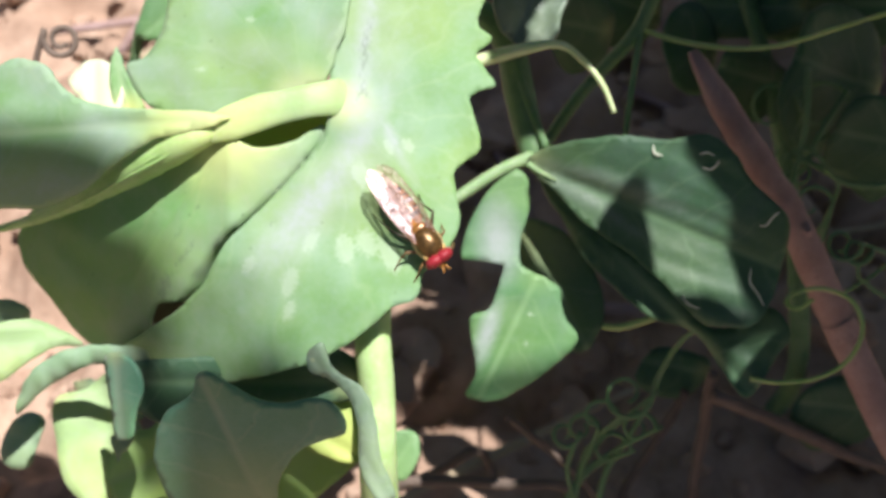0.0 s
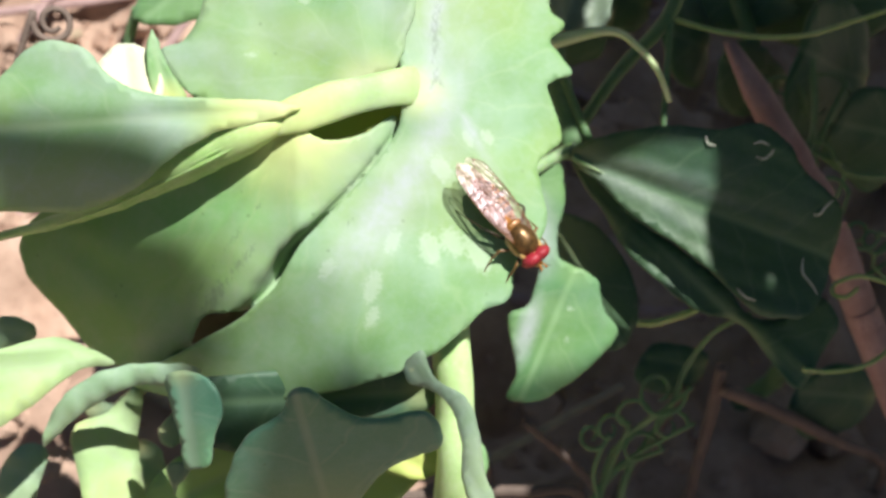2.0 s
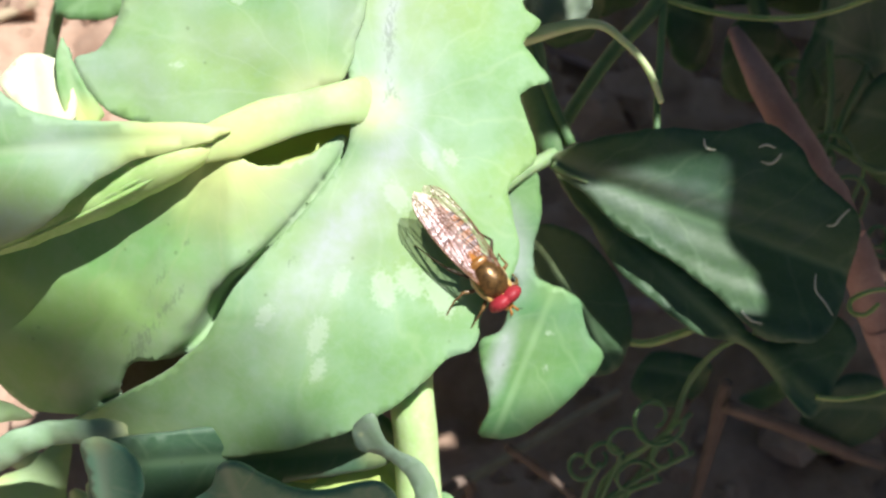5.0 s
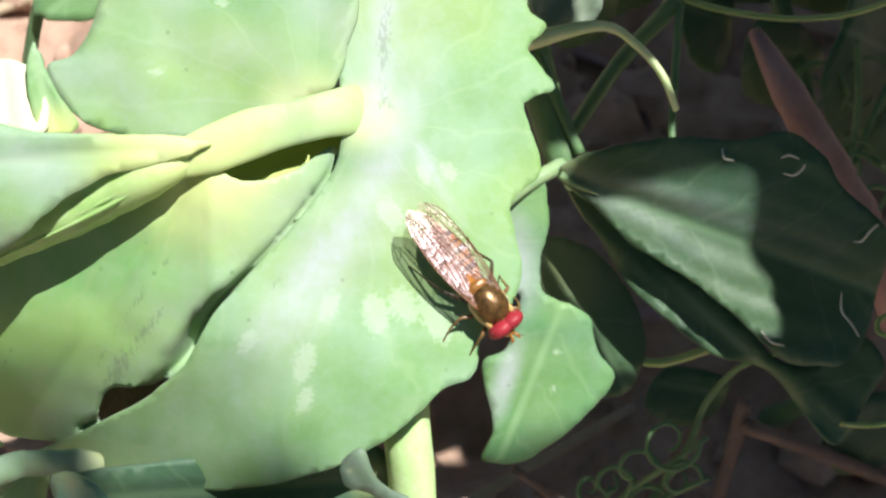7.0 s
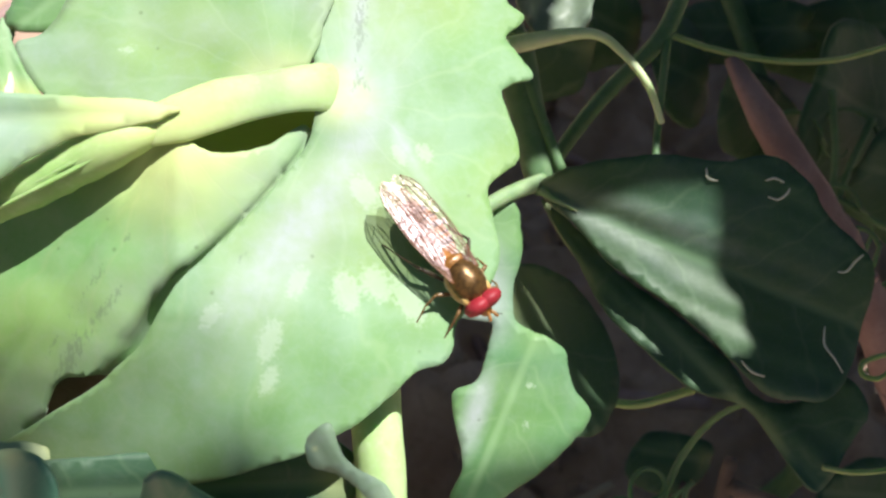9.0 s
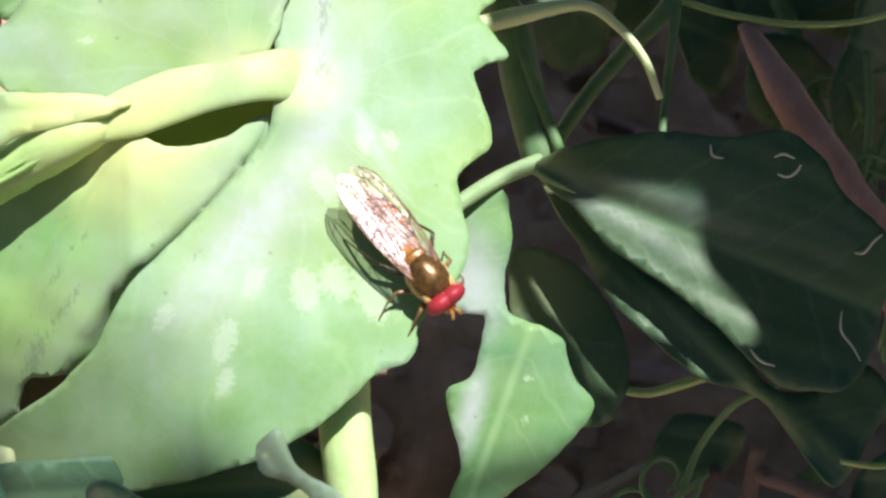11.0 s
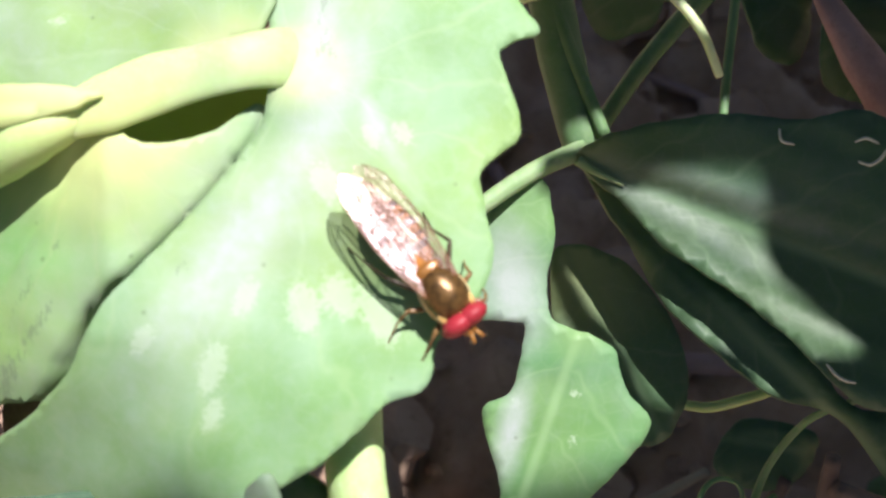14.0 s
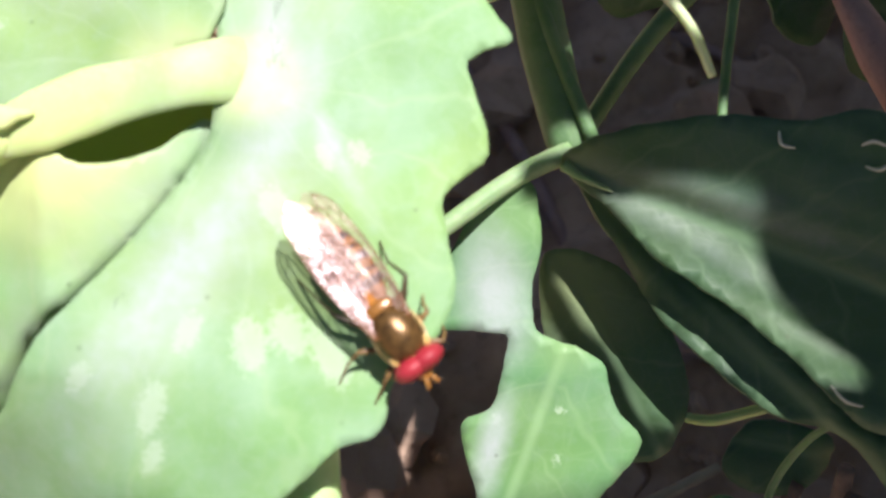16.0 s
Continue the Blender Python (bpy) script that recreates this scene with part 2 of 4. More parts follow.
def leaf(name, outline, depth, parent, material, rib, label="", step=0.7, thick=0.28, per=7, wave=0.25, marks=None, seed=0.0, ribs=0.35, fan=False, flat=None, eye=(0, 0, 0), reach=1.0, rough=1.0, rows=()):
    """A thin bent blade: its outline in x and z, its depth as a function of x and z, its rib from base to tip (the chart of the veins)."""
    edge = curve_points(outline, closed=True, per=per)
    edge = [q + 0.10 * rough * np.array((noise.noise((q[0] * 0.9, q[1] * 0.9, seed + 3)), noise.noise((q[0] * 0.9, q[1] * 0.9, seed + 8)))) + 0.05 * rough * np.array((noise.noise((q[0] * 3, q[1] * 3, seed + 4)), noise.noise((q[0] * 3, q[1] * 3, seed + 9)))) for q in edge]
    e = np.array(edge)
    lo, hi = e.min(0), e.max(0)
    pts = [Vector(q) for q in edge]
    rnd = random.Random(name + str(seed))
    nx, ny = int((hi[0] - lo[0]) / step) + 1, int((hi[1] - lo[1]) / (step * 0.87)) + 1
    nxt = np.roll(e, -1, 0)

    def inside(q):
        cross = (e[:, 1] > q[1]) != (nxt[:, 1] > q[1])
        xs = e[cross, 0] + (q[1] - e[cross, 1]) / (nxt[cross, 1] - e[cross, 1]) * (nxt[cross, 0] - e[cross, 0])
        return (xs > q[0]).sum() % 2 and np.abs(e - q).max(1).min() > step * 0.45

    kept = np.array([q for q in rows if inside(np.array(q))] or [(1e6, 1e6)])
    pts += [Vector(q) for q in kept if q[0] < 1e5]
    for j in range(ny):
        for i in range(nx):
            q = np.array((lo[0] + (i + 0.5 * (j % 2)) * step, lo[1] + j * step * 0.87))
            if inside(q) and ((kept - q) ** 2).sum(1).min() > (step * 0.8) ** 2:
                pts.append(Vector((q[0] + rnd.uniform(-0.1, 0.1) * step, q[1] + rnd.uniform(-0.1, 0.1) * step)))
    n = len(edge)
    verts, _, faces, *_ = delaunay_2d_cdt(pts, [(i, (i + 1) % n) for i in range(n)], [], 1, 1e-4)
    base, tip = Vector(rib[0]), Vector(rib[1])
    along = (tip - base).normalized()
    across = Vector((-along.y, along.x))
    bm = bmesh.new()
    layer = bm.loops.layers.uv.new("UVMap")
    extra = {k: bm.verts.layers.float.new(k) for k in ("scar", "graze", "frost", "reach")}
    chart, made = [], []
    for q in verts:
        d = q - base
        u, v = d.dot(along) / 10, d.dot(across) / 10
        y = depth(q.x, q.y) + wave * (noise.noise((q.x * 0.16, q.y * 0.16, seed)) + 0.4 * noise.noise((q.x * 0.45, q.y * 0.45, seed + 5)))
        y += ribs * math.exp(-((v / 0.045) ** 2)) * min(1, max(0, 1.2 - 0.3 * u))
        chart.append((math.atan2(v, u) * 1.1, 0.3 + 0.25 * math.hypot(u, v)) if fan else (u, v))
        k = (y - eye[1]) / (flat(q.x, q.y) - eye[1]) if flat else 1.0
        w = bm.verts.new(V(eye[0] + (q.x - eye[0]) * k, y, eye[2] + (q.y - eye[2]) * k))
        w[extra["reach"]] = math.hypot(u, v) * reach
        for key, f in (marks or {}).items():
            w[extra[key]] = f(q.x, q.y)
        made.append(w)
    for f in faces:
        face = bm.faces.new([made[i] for i in f])
        for loop, i in zip(face.loops, f):
            loop[layer].uv = chart[i]
    bm.normal_update()
    if sum((f.normal for f in bm.faces), Vector()).dot(VIEW.to_3x3() @ Vector((0, 1, 0))) > 0:
        bmesh.ops.reverse_faces(bm, faces=bm.faces[:])
    ob = part(name, bm, material, parent, label)
    m = ob.modifiers.new("thickness", "SOLIDIFY")
    m.thickness, m.offset = thick / 1000, -1
    return ob


def blot(spots):
    """A soft mask of leaning oval spots: x, z, half length, half width, lean in degrees."""
    def at(x, z):
        best = 0.0
        for cx, cz, a, b, lean in spots:
            c, s = math.cos(radians(lean)), math.sin(radians(lean))
            p, q = (x - cx) * c + (z - cz) * s, -(x - cx) * s + (z - cz) * c
            best = max(best, 1.15 - math.hypot(p / a, q / b) * 0.65)
        return min(1.0, max(0.0, best))
    return at


# ---- ground ----
def sight(x, z, depth):
    """A place at a depth, from its bearing: x to the right and z up, in millimetres at 97.3 ahead."""
    return x * depth / 97.3, depth, z * depth / 97.3


def nearer(pts, k):
    """The places drawn in towards the first eye by the share k."""
    return [(x * k, y * k, z * k) for x, y, z in pts]


def ground():
    bm = bmesh.new()
    mid = V(0, 125, -10)
    n = 150
    grid = []
    for j in range(n + 1):
        row = []
        for i in range(n + 1):
            a, b = (2 * i / n - 1), (2 * j / n - 1)
            x, y = (math.copysign(0.16 * abs(q) + 60 * abs(q) ** 14, q) for q in (a, b))
            p = Vector((mid.x + x, mid.y + y, 0))
            h = 0.007 * noise.noise(p * 30) + 0.006 * noise.noise(p * 90) + 0.004 * noise.noise(p * 240)
            row.append(bm.verts.new((p.x, p.y, h * (1 if abs(a) < 0.95 and abs(b) < 0.95 else 0) - 0.004)))
        grid.append(row)
    for j in range(n):
        for i in range(n):
            bm.faces.new((grid[j][i], grid[j][i + 1], grid[j + 1][i + 1], grid[j + 1][i]))
    return tagged(part("ground", bm, SOIL), "dry crumbly brown garden soil under the pea plants", "soil", kind="structure")


ground()


def foot(x, y, z):
    """The place on the ground under a place of the plan."""
    p = V(x, y, z)
    return Vector((p.x, p.y, 0.0))


def rooted(x, y, z):
    """The plan's place a little under the ground beneath x, y, z."""
    p = VIEW.inverted() @ Vector((*foot(x, y, z).xy, -0.006))
    return tuple(p * 1000)


# ---- the pea plant with the hoverfly ----
plant = thing("pea_plant", foot(-6, 101, -25), "sunlit pea plant with broad waxy blue-green leaves", "pea plant")
A_OUT = [(-11.0, 26.8), (-4.0, 30.8), (1.2, 29.8), (5.4, 24.8), (3.8, 21.4), (2.9, 18.5), (4.0, 17.1), (2.7, 15.9), (3.3, 14.8), (4.2, 13.3), (2.2, 12.4), (2.5, 10.7), (3.0, 8.1), (1.0, 6.3), (1.1, 4.1), (1.3, 1.7), (-0.0, -0.4), (-1.5, -1.8), (-2.1, -3.8), (-4.1, -4.6), (-5.7, -6.1), (-8.0, -7.7), (-10.4, -8.9), (-15.4, -10.1), (-19.7, -10.4), (-23.2, -9.9), (-26.1, -8.7), (-23.8, -6.9), (-20.9, -4.9), (-18.7, -2.6), (-17.1, 0.5), (-13.6, 4.0), (-10.1, 8.1), (-9.3, 10.3), (-9.1, 13.3), (-9.6, 17.5)]


def a_depth(x, z):
    y = 97.3 + 0.2 * z
    low = max(0.0, -0.5 * x - z - 5.5)
    y -= 0.5 * math.exp(-((x + 8.6) ** 2 + (z - 11.6) ** 2) / 5)
    return y + 0.034 * low**2 - 0.0007 * low**3 + 0.006 * max(0.0, -x - 14) ** 2 + 0.06 * max(0.0, -x - 13) * max(0.0, -z - 1)


A_SPOTS = [(-12.0, -2.6), (-12.0, -4.8), (-15.2, -1.2), (-10.4, 0.6), (-7.7, 0.0), (-6.0, 0.5), (-4.2, -0.6), (-2.8, 8.3), (-4.3, 8.1), (-6.5, 5.9)]
A_FROST = blot([(-6.3, 16.5, 8, 0.9, 84), (-6.6, 9.5, 5, 1.3, 62), (-10.6, 3.4, 7, 1.4, 51), (-4.2, 9.0, 3.0, 0.4, 118)])
A_HAZE = blot([(-6.3, 13.0, 10, 3.0, 80), (-10.0, 3.4, 9, 3.0, 52)])
A_MARK = {
    "scar": blot([(x, z, a, b, r) for (x, z), (a, b, r) in zip(A_SPOTS, ((1.3, 0.6, 75), (0.9, 0.45, 65), (0.8, 0.5, 60), (1.0, 0.55, 65), (1.3, 0.8, 100), (1.2, 0.8, 120), (1.6, 0.7, 120), (0.7, 0.5, 130), (0.7, 0.4, 120), (1.2, 0.7, 120)))]),
    "graze": blot([(-6.3, 16.4, 2.6, 0.34, 82), (-6.7, 12.7, 0.8, 0.3, 66), (-6.1, 12.6, 0.6, 0.25, 110), (-13.4, 2.0, 0.5, 0.2, 60)]),
    "frost": lambda x, z: min(1.0, max(1.0 * A_FROST(x, z), 0.42 * A_HAZE(x, z)) * max(0.0, 0.85 + 0.4 * noise.noise((x * 0.5 - z * 0.4, x * 0.15, 4.0)) + 0.35 * noise.noise((x * 1.8, z * 1.8, 5.0)))),
}
leaf("stipule", A_OUT, a_depth, plant, LEAF, ((-7.6, 11.8), (-13, -9)), "broad pale waxy stipule with scalloped edge and white scars", 0.42, marks=A_MARK, per=5, ribs=0.0, fan=True, flat=lambda x, z: 97.3 + 0.2 * z, reach=2.8)

def on_e(x, y, z):
    """A place of the plan carried along its sight line to the chart of the lower stipule."""
    ex, ey, ez = -21.7, 8.1, -1.2
    dx, dy, dz = x - ex, y - ey, z - ez
    k = (95.2 - 0.15 * ez - 0.35 * ex - ey) / (dy + 0.15 * dz + 0.35 * dx)
    return np.array((ex + k * dx, ez + k * dz))


def on_a(x, z):
    k = a_depth(x, z) / (97.3 + 0.2 * z)
    return x * k, a_depth(x, z), z * k


A_LEFT = np.array([on_e(*on_a(x, z)) for x, z in curve_points(A_OUT[27:34], per=20)])


def e_gap(x, z):
    """How far a place of the lower stipule lies from the upper one's edge, and the crease's width there."""
    d = float(np.sqrt((A_LEFT[:, 0] - x) ** 2 + (A_LEFT[:, 1] - z) ** 2).min())
    return d, 0.35 + 0.95 * math.exp(-((z + 1.2) / 2.8) ** 2)


def e_depth(x, z):
    d, w = e_gap(x, z)
    sink = 3.2 * w * max(0.0, 1 - d / w)
    lift = 1.3 * math.exp(-((x + 16.6) ** 2 / 16 + (z - 8.6) ** 2 / 14))
    return sink - lift + 98.8 + 0.12 * z + 0.44 * max(0.0, -x - 17) + 0.009 * max(0.0, -x - 20) ** 2 + 0.043 * max(0.0, 3 - z) ** 2


E_ROWS = []
for p, q in zip(A_LEFT[::2], A_LEFT[2::2]):
    way = (q - p) / np.hypot(*(q - p))
    for k in (0.05, 0.3, 0.6, 0.95, 1.35, 1.8, 2.2):
        E_ROWS.append(tuple((p + q) / 2 + k * np.array((-way[1], way[0]))))
        E_ROWS.append(tuple((p + q) / 2 - 0.4 * np.array((-way[1], way[0]))) if k < 0.1 else E_ROWS[-1])
E_PLANE = [(-17.2, 9.7), (-29.5, -7.1)]
E_OUT = [(-10.0, 9.7), (-9.8, 7.4), (-12.0, 4.7), (-14.5, 1.9), (-16.6, -1.0), (-18.9, -3.4), (-20.8, -4.3), (-23.7, -4.6), (-24.7, -5.9), (-25.2, -7.9), (-26.5, -8.7), (-28.6, -8.5), (-31.7, -8.0), (-34.7, -4.4), (-37.2, -1.2), (-37.5, 1.8), (-34.7, 4.4), (-28.5, 7.9), (-22.1, 9.9), (-18.4, 10.6), (-15.8, 8.5), (-14.0, 8.2), (-12.0, 8.6)]
leaf("stipule", E_OUT, e_depth, plant, LEAF_OLIVE, E_PLANE, "torn lower stipule with a yellow-green base", 0.33, seed=2.0, wave=0.45, fan=True, flat=lambda x, z: 95.2 - 0.15 * z - 0.35 * x, eye=(-21.7, 8.1, -1.2), reach=1.05, rows=E_ROWS, marks={"graze": blot([(-21.2, -0.6, 1.5, 0.3, 50), (-23.2, -3.2, 1.9, 0.5, 56), (-22.3, -2.4, 0.9, 0.25, 52), (-23.4, -1.3, 3.2, 0.11, 57), (-20.6, 2.4, 2.6, 0.07, 54)]), "frost": lambda x, z: 0.42 * max(0.0, 1 - e_gap(x, z)[0] / 5.5) * (0.8 + 0.5 * noise.noise((x * 0.8, z * 0.8, 6.0)))})

B_OUT = [(-11.2, 12.8), (-9.5, 13.7), (-8.5, 16.2), (-7.8, 18.9), (-7.8, 23.8), (-13.1, 27.8), (-19.6, 26.3), (-22.9, 22.3), (-23.6, 18.7), (-25.0, 16.2), (-26.7, 15.3), (-24.4, 11.9), (-18.8, 10.7), (-13.8, 11.3)]
leaf("stipule", B_OUT, lambda x, z: 94.6 + 0.2 * z - 0.25 * x, plant, LEAF, [(-11.1, 12.0), (-17.5, 24.8)], "upper stipule with pale branching veins", 0.6, seed=3.0, wave=0.4, fan=True, ribs=0.0, reach=2.2, marks={"frost": lambda x, z: 0.2 + 0.4 * noise.noise((x * 0.3, z * 0.3, 2.0)), "scar": blot([(-11.5, 21.0, 0.9, 0.35, 60), (-12.8, 24.0, 0.8, 0.3, 75), (-16.0, 19.0, 0.5, 0.3, 0), (-20.0, 15.0, 0.6, 0.3, 20)])})

D_OUT = [(-16.8, 10.6), (-18.8, 11.0), (-22.1, 11.1), (-26.4, 11.3), (-28.9, 11.9), (-30.6, 13.1), (-31.7, 14.5), (-34.5, 14.8), (-36.6, 12.8), (-39.1, 10.0), (-40.6, 7.7), (-40.7, 4.7), (-38.9, 3.4), (-35.7, 3.1), (-32.0, 3.2), (-28.5, 4.7), (-26.2, 6.7), (-23.2, 8.6), (-20.5, 9.3), (-18.5, 9.9)]
leaf("leaflet", D_OUT, lambda x, z: 97.3 + 0.09 * max(0.0, -x - 17) + 0.042 * max(0.0, 9 - z) ** 2 + 0.01 * max(0.0, -x - 28) ** 2, plant, LEAF, [(-18.4, 10.5), (-39.5, 8.5)], "smooth grey-green leaflet with a yellow base", 0.6, seed=4.0, flat=lambda x, z: 102.0 + 0.15 * x, eye=(-21.7, 8.1, -1.2), marks={"frost": lambda x, z: 0.15 + 0.5 * noise.noise((x * 0.2, z * 0.3, 7.0))})
X_OUT = [(-20.9, 8.4), (-16.9, 11.4), (-12.5, 12.7), (-8.0, 13.1), (-6.2, 10.9), (-8.1, 7.8), (-13.6, 5.2), (-18.8, 4.8)]
leaf("sheath", X_OUT, lambda x, z: 105.0 + 0.25 * (z - 8), plant, LEAF_YOUNG, [(-7.1, 10.9), (-18.8, 7.0)], "shaded yellow-green sheath behind the petiole", 0.7, seed=23.0, reach=0.6)
# bright pointed leaf tips behind
W_OUT = [(-31.3, 14.0), (-29.8, 15.9), (-28.0, 15.6), (-27.1, 14.9), (-26.6, 11.8), (-28.9, 11.4)]
leaf("leaf_tip", W_OUT, lambda x, z: 104.5 + 0.35 * (z - 17), plant, LEAF_PALE, [(-28.9, 11.4), (-29.4, 15.7)], "whitish pale leaf tip", 0.5, seed=21.0)
W2_OUT = [(-27.4, 16.9), (-27.0, 16.2), (-26.3, 14.3), (-24.9, 11.7), (-26.8, 11.3), (-27.5, 13.0), (-27.6, 15.1)]
leaf("leaf_tip", W2_OUT, lambda x, z: 103.5 + 0.2 * (x + 24), plant, LEAF, [(-26.3, 11.5), (-27.4, 16.8)], "narrow pointed pale green leaf tip", 0.4, seed=22.0, reach=4.0)

RACHIS = [sight(*q) for q in ((-16.7, 9.9, 98.4), (-19.3, 9.0, 98.9), (-22.0, 7.5, 99.8), (-24.9, 5.9, 101.0), (-28.2, 4.1, 103.2), (-31.5, 2.6, 106.5), (-34.8, 1.6, 110.0), (-38.5, 0.6, 113.0))]
STALK_C = [(-7.0, 101.2, 12.4), (-8.8, 99.1, 12.1), (-10.5, 98.4, 11.8), (-12.3, 98.3, 11.4), (-14.4, 98.3, 10.9)] + RACHIS
petiole = strap(STALK_C[:8], (1.5, 1.5, 1.35, 1.35, 1.45, 1.4, 0.95, 0.3), 0.36)
# yellow painted around the leaf joins, as if light shone through
join_glow = petiole.verts.layers.float.new("join_glow")
for v in petiole.verts:
    v[join_glow] = max(k * math.exp(-((v.co - V(*q)).length / 0.0042) ** 2) for q, k in ((STALK_C[0], 0.4), (STALK_C[1], 0.3), (STALK_C[4], 0.25), (RACHIS[0], 0.75)))
part("petiole", petiole, PETIOLE, plant, "thick pale green petiole, yellow where leaves join it")
rachis = tube([(RACHIS[0][0] + 1.2, RACHIS[0][1] + 1.5, RACHIS[0][2] + 0.5)] + RACHIS[1:], (0.25, 1.32, 1.42, 1.20, 0.9, 0.55, 0.35, 0.3), 20, wobble=0.12)
# the same painted glow at the rachis's upper end
join_glow = rachis.verts.layers.float.new("join_glow")
for v in rachis.verts:
    v[join_glow] = 0.75 * math.exp(-((v.co - V(*RACHIS[0])).length / 0.0042) ** 2)
part("rachis", rachis, FOLD, plant, "ridged green folded leaf stalk")
for k, off in enumerate((-0.9, -0.3, 0.3, 0.9)):
    line = [(x + off * 0.5 * r, y - 1.0 * r + 0.25 * abs(off), z + off * 0.75 * r) for (x, y, z), r in zip(RACHIS[1:6], (1.22, 1.33, 1.15, 0.9, 0.6))]
    part("ridge", tube(line, (0.04, 0.14, 0.11, 0.08, 0.05), 6), FOLD, plant)

part("stem", tube([(-7, 106, 30), (-6.6, 104, 12), (-5.8, 101.5, 0)] + [(-5.7, 100.5, -7.3), (-5.4, 101.0, -11.9), (-5.3, 104.0, -20.9)] + [rooted(-5, 110, -32)], (1.45, 1.45, 1.5, 1.5, 1.5, 1.6, 1.8), 16), STEM, plant, "smooth pale yellow-green stem")

R_OUT = [(-25.8, -4.8), (-23.5, -3.5), (-20.3, -3.4), (-19.4, -5.5), (-21.3, -8.2), (-24.5, -9.5), (-25.8, -7.6)]
leaf("withered_lobe", R_OUT, lambda x, z: 111.0, plant, WITHERED, [(-20.7, -4.1), (-25.0, -8.5)], "dull brown withered lobe behind the tear", 0.7, seed=24.0)
# lower leaves
F_OUT = [(-18.4, -9.5), (-17.1, -9.4), (-15.4, -10.7), (-13.0, -11.9), (-9.6, -11.4), (-8.0, -12.2), (-7.5, -14.2), (-9.1, -14.8), (-11.1, -15.8), (-13.0, -18.3), (-14.5, -22.0), (-21.3, -21.4), (-22.8, -17.9), (-22.6, -15.6), (-21.5, -12.9), (-19.0, -11.1)]
leaf("leaflet", F_OUT, lambda x, z: 84.5 - 0.8 * z + 0.05 * max(0, x + 9) ** 2, plant, LEAF_GREY, [(-14.5, -22.0), (-18.1, -9.7)], "shaded grey-green lower leaflet with a rolled edge", 0.6, seed=6.0)
H_OUT = [(-27.1, -8.8), (-26.5, -8.3), (-25.6, -8.5), (-24.4, -9.7), (-24.0, -11.4), (-24.6, -12.9), (-24.9, -14.9), (-25.7, -15.3), (-26.3, -15.0), (-26.5, -12.9), (-26.9, -10.7)]
leaf("leaf_flap", H_OUT, lambda x, z: 94.5 + 0.25 * (x + 23.5) ** 2, plant, LEAF_GREY, [(-26.3, -8.4), (-25.8, -15.3)], "rolled-under flap of leaf", 0.4, seed=7.0, reach=6.0, flat=lambda x, z: 99.0)
H2_OUT = [(-26.8, -15.2), (-25.3, -15.0), (-25.5, -15.9), (-26.1, -16.7), (-26.4, -17.4), (-26.6, -16.4)]
leaf("leaf_tip", H2_OUT, lambda x, z: 100.0, plant, LEAF_GREY, [(-26.0, -15.1), (-26.4, -17.4)], "dark curled leaf tip", 0.4, seed=7.5)
G_OUT = [(-28.8, -18.9), (-26.7, -15.9), (-24.5, -14.7), (-22.7, -9.1), (-17.4, -9.3), (-9.4, -11.0), (-6.7, -12.5), (-5.9, -16.2), (-9.7, -20.4), (-16.1, -24.5), (-26.0, -23.8)]
leaf("leaflet", G_OUT, lambda x, z: 106.0, plant, LEAF_YOUNG, [(-12.2, -12.3), (-27.2, -19.4)], "bright yellow-green leaflet lit from behind", 0.8, seed=8.0)
I_OUT = [(-10.4, -8.4), (-10.0, -7.5), (-9.1, -7.2), (-8.2, -9.1), (-6.0, -10.6), (-5.1, -13.0), (-4.7, -16.0), (-3.6, -18.9), (-5.0, -19.1), (-6.3, -16.3), (-6.5, -13.0), (-7.4, -10.9), (-8.7, -9.8), (-9.9, -9.4)]
leaf("leaf_flap", I_OUT, lambda x, z: 93.2 + 0.07 * (x + 8) ** 2 - 0.05 * (z + 8), plant, LEAF, [(-9.9, -8.4), (-4.6, -18.9)], "curled pale leaf edge hugging the stem", 0.45, seed=9.0, reach=30.0, marks={"frost": lambda x, z: 0.4})
# dark leaflet added to fill the slot; its colour carries part of the shade
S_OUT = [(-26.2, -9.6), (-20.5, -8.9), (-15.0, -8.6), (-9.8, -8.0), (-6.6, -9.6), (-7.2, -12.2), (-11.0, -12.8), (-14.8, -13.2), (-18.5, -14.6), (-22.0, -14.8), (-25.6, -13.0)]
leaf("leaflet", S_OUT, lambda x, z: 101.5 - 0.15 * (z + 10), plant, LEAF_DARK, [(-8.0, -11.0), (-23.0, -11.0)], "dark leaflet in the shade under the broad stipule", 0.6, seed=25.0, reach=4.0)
Y_OUT = [(-4.2, -15.6), (-2.6, -15.5), (-2.0, -16.6), (-2.2, -18.2), (-3.4, -19.6), (-4.6, -19.0), (-4.9, -17.0)]
leaf("leaflet", Y_OUT, lambda x, z: 105.0 + 0.1 * (z + 17), plant, LEAF_FRESH, [(-4.4, -18.8), (-2.4, -15.8)], "small bright leaflet low beside the stem", 0.5, seed=26.0)
J_OUT = [(-14.7, -13.3), (-12.4, -13.6), (-11.4, -12.6), (-10.1, -11.8), (-8.8, -12.0), (-7.4, -12.9), (-6.4, -14.5), (-6.1, -16.8), (-7.4, -17.7), (-10.2, -17.2), (-13.8, -14.9)]
leaf("leaflet", J_OUT, lambda x, z: 103.0 + 0.1 * (z + 15), plant, LEAF_YOUNG, [(-7.4, -17.2), (-13.8, -13.5)], "small bright yellow-green inner leaflet", 0.5, seed=10.0)

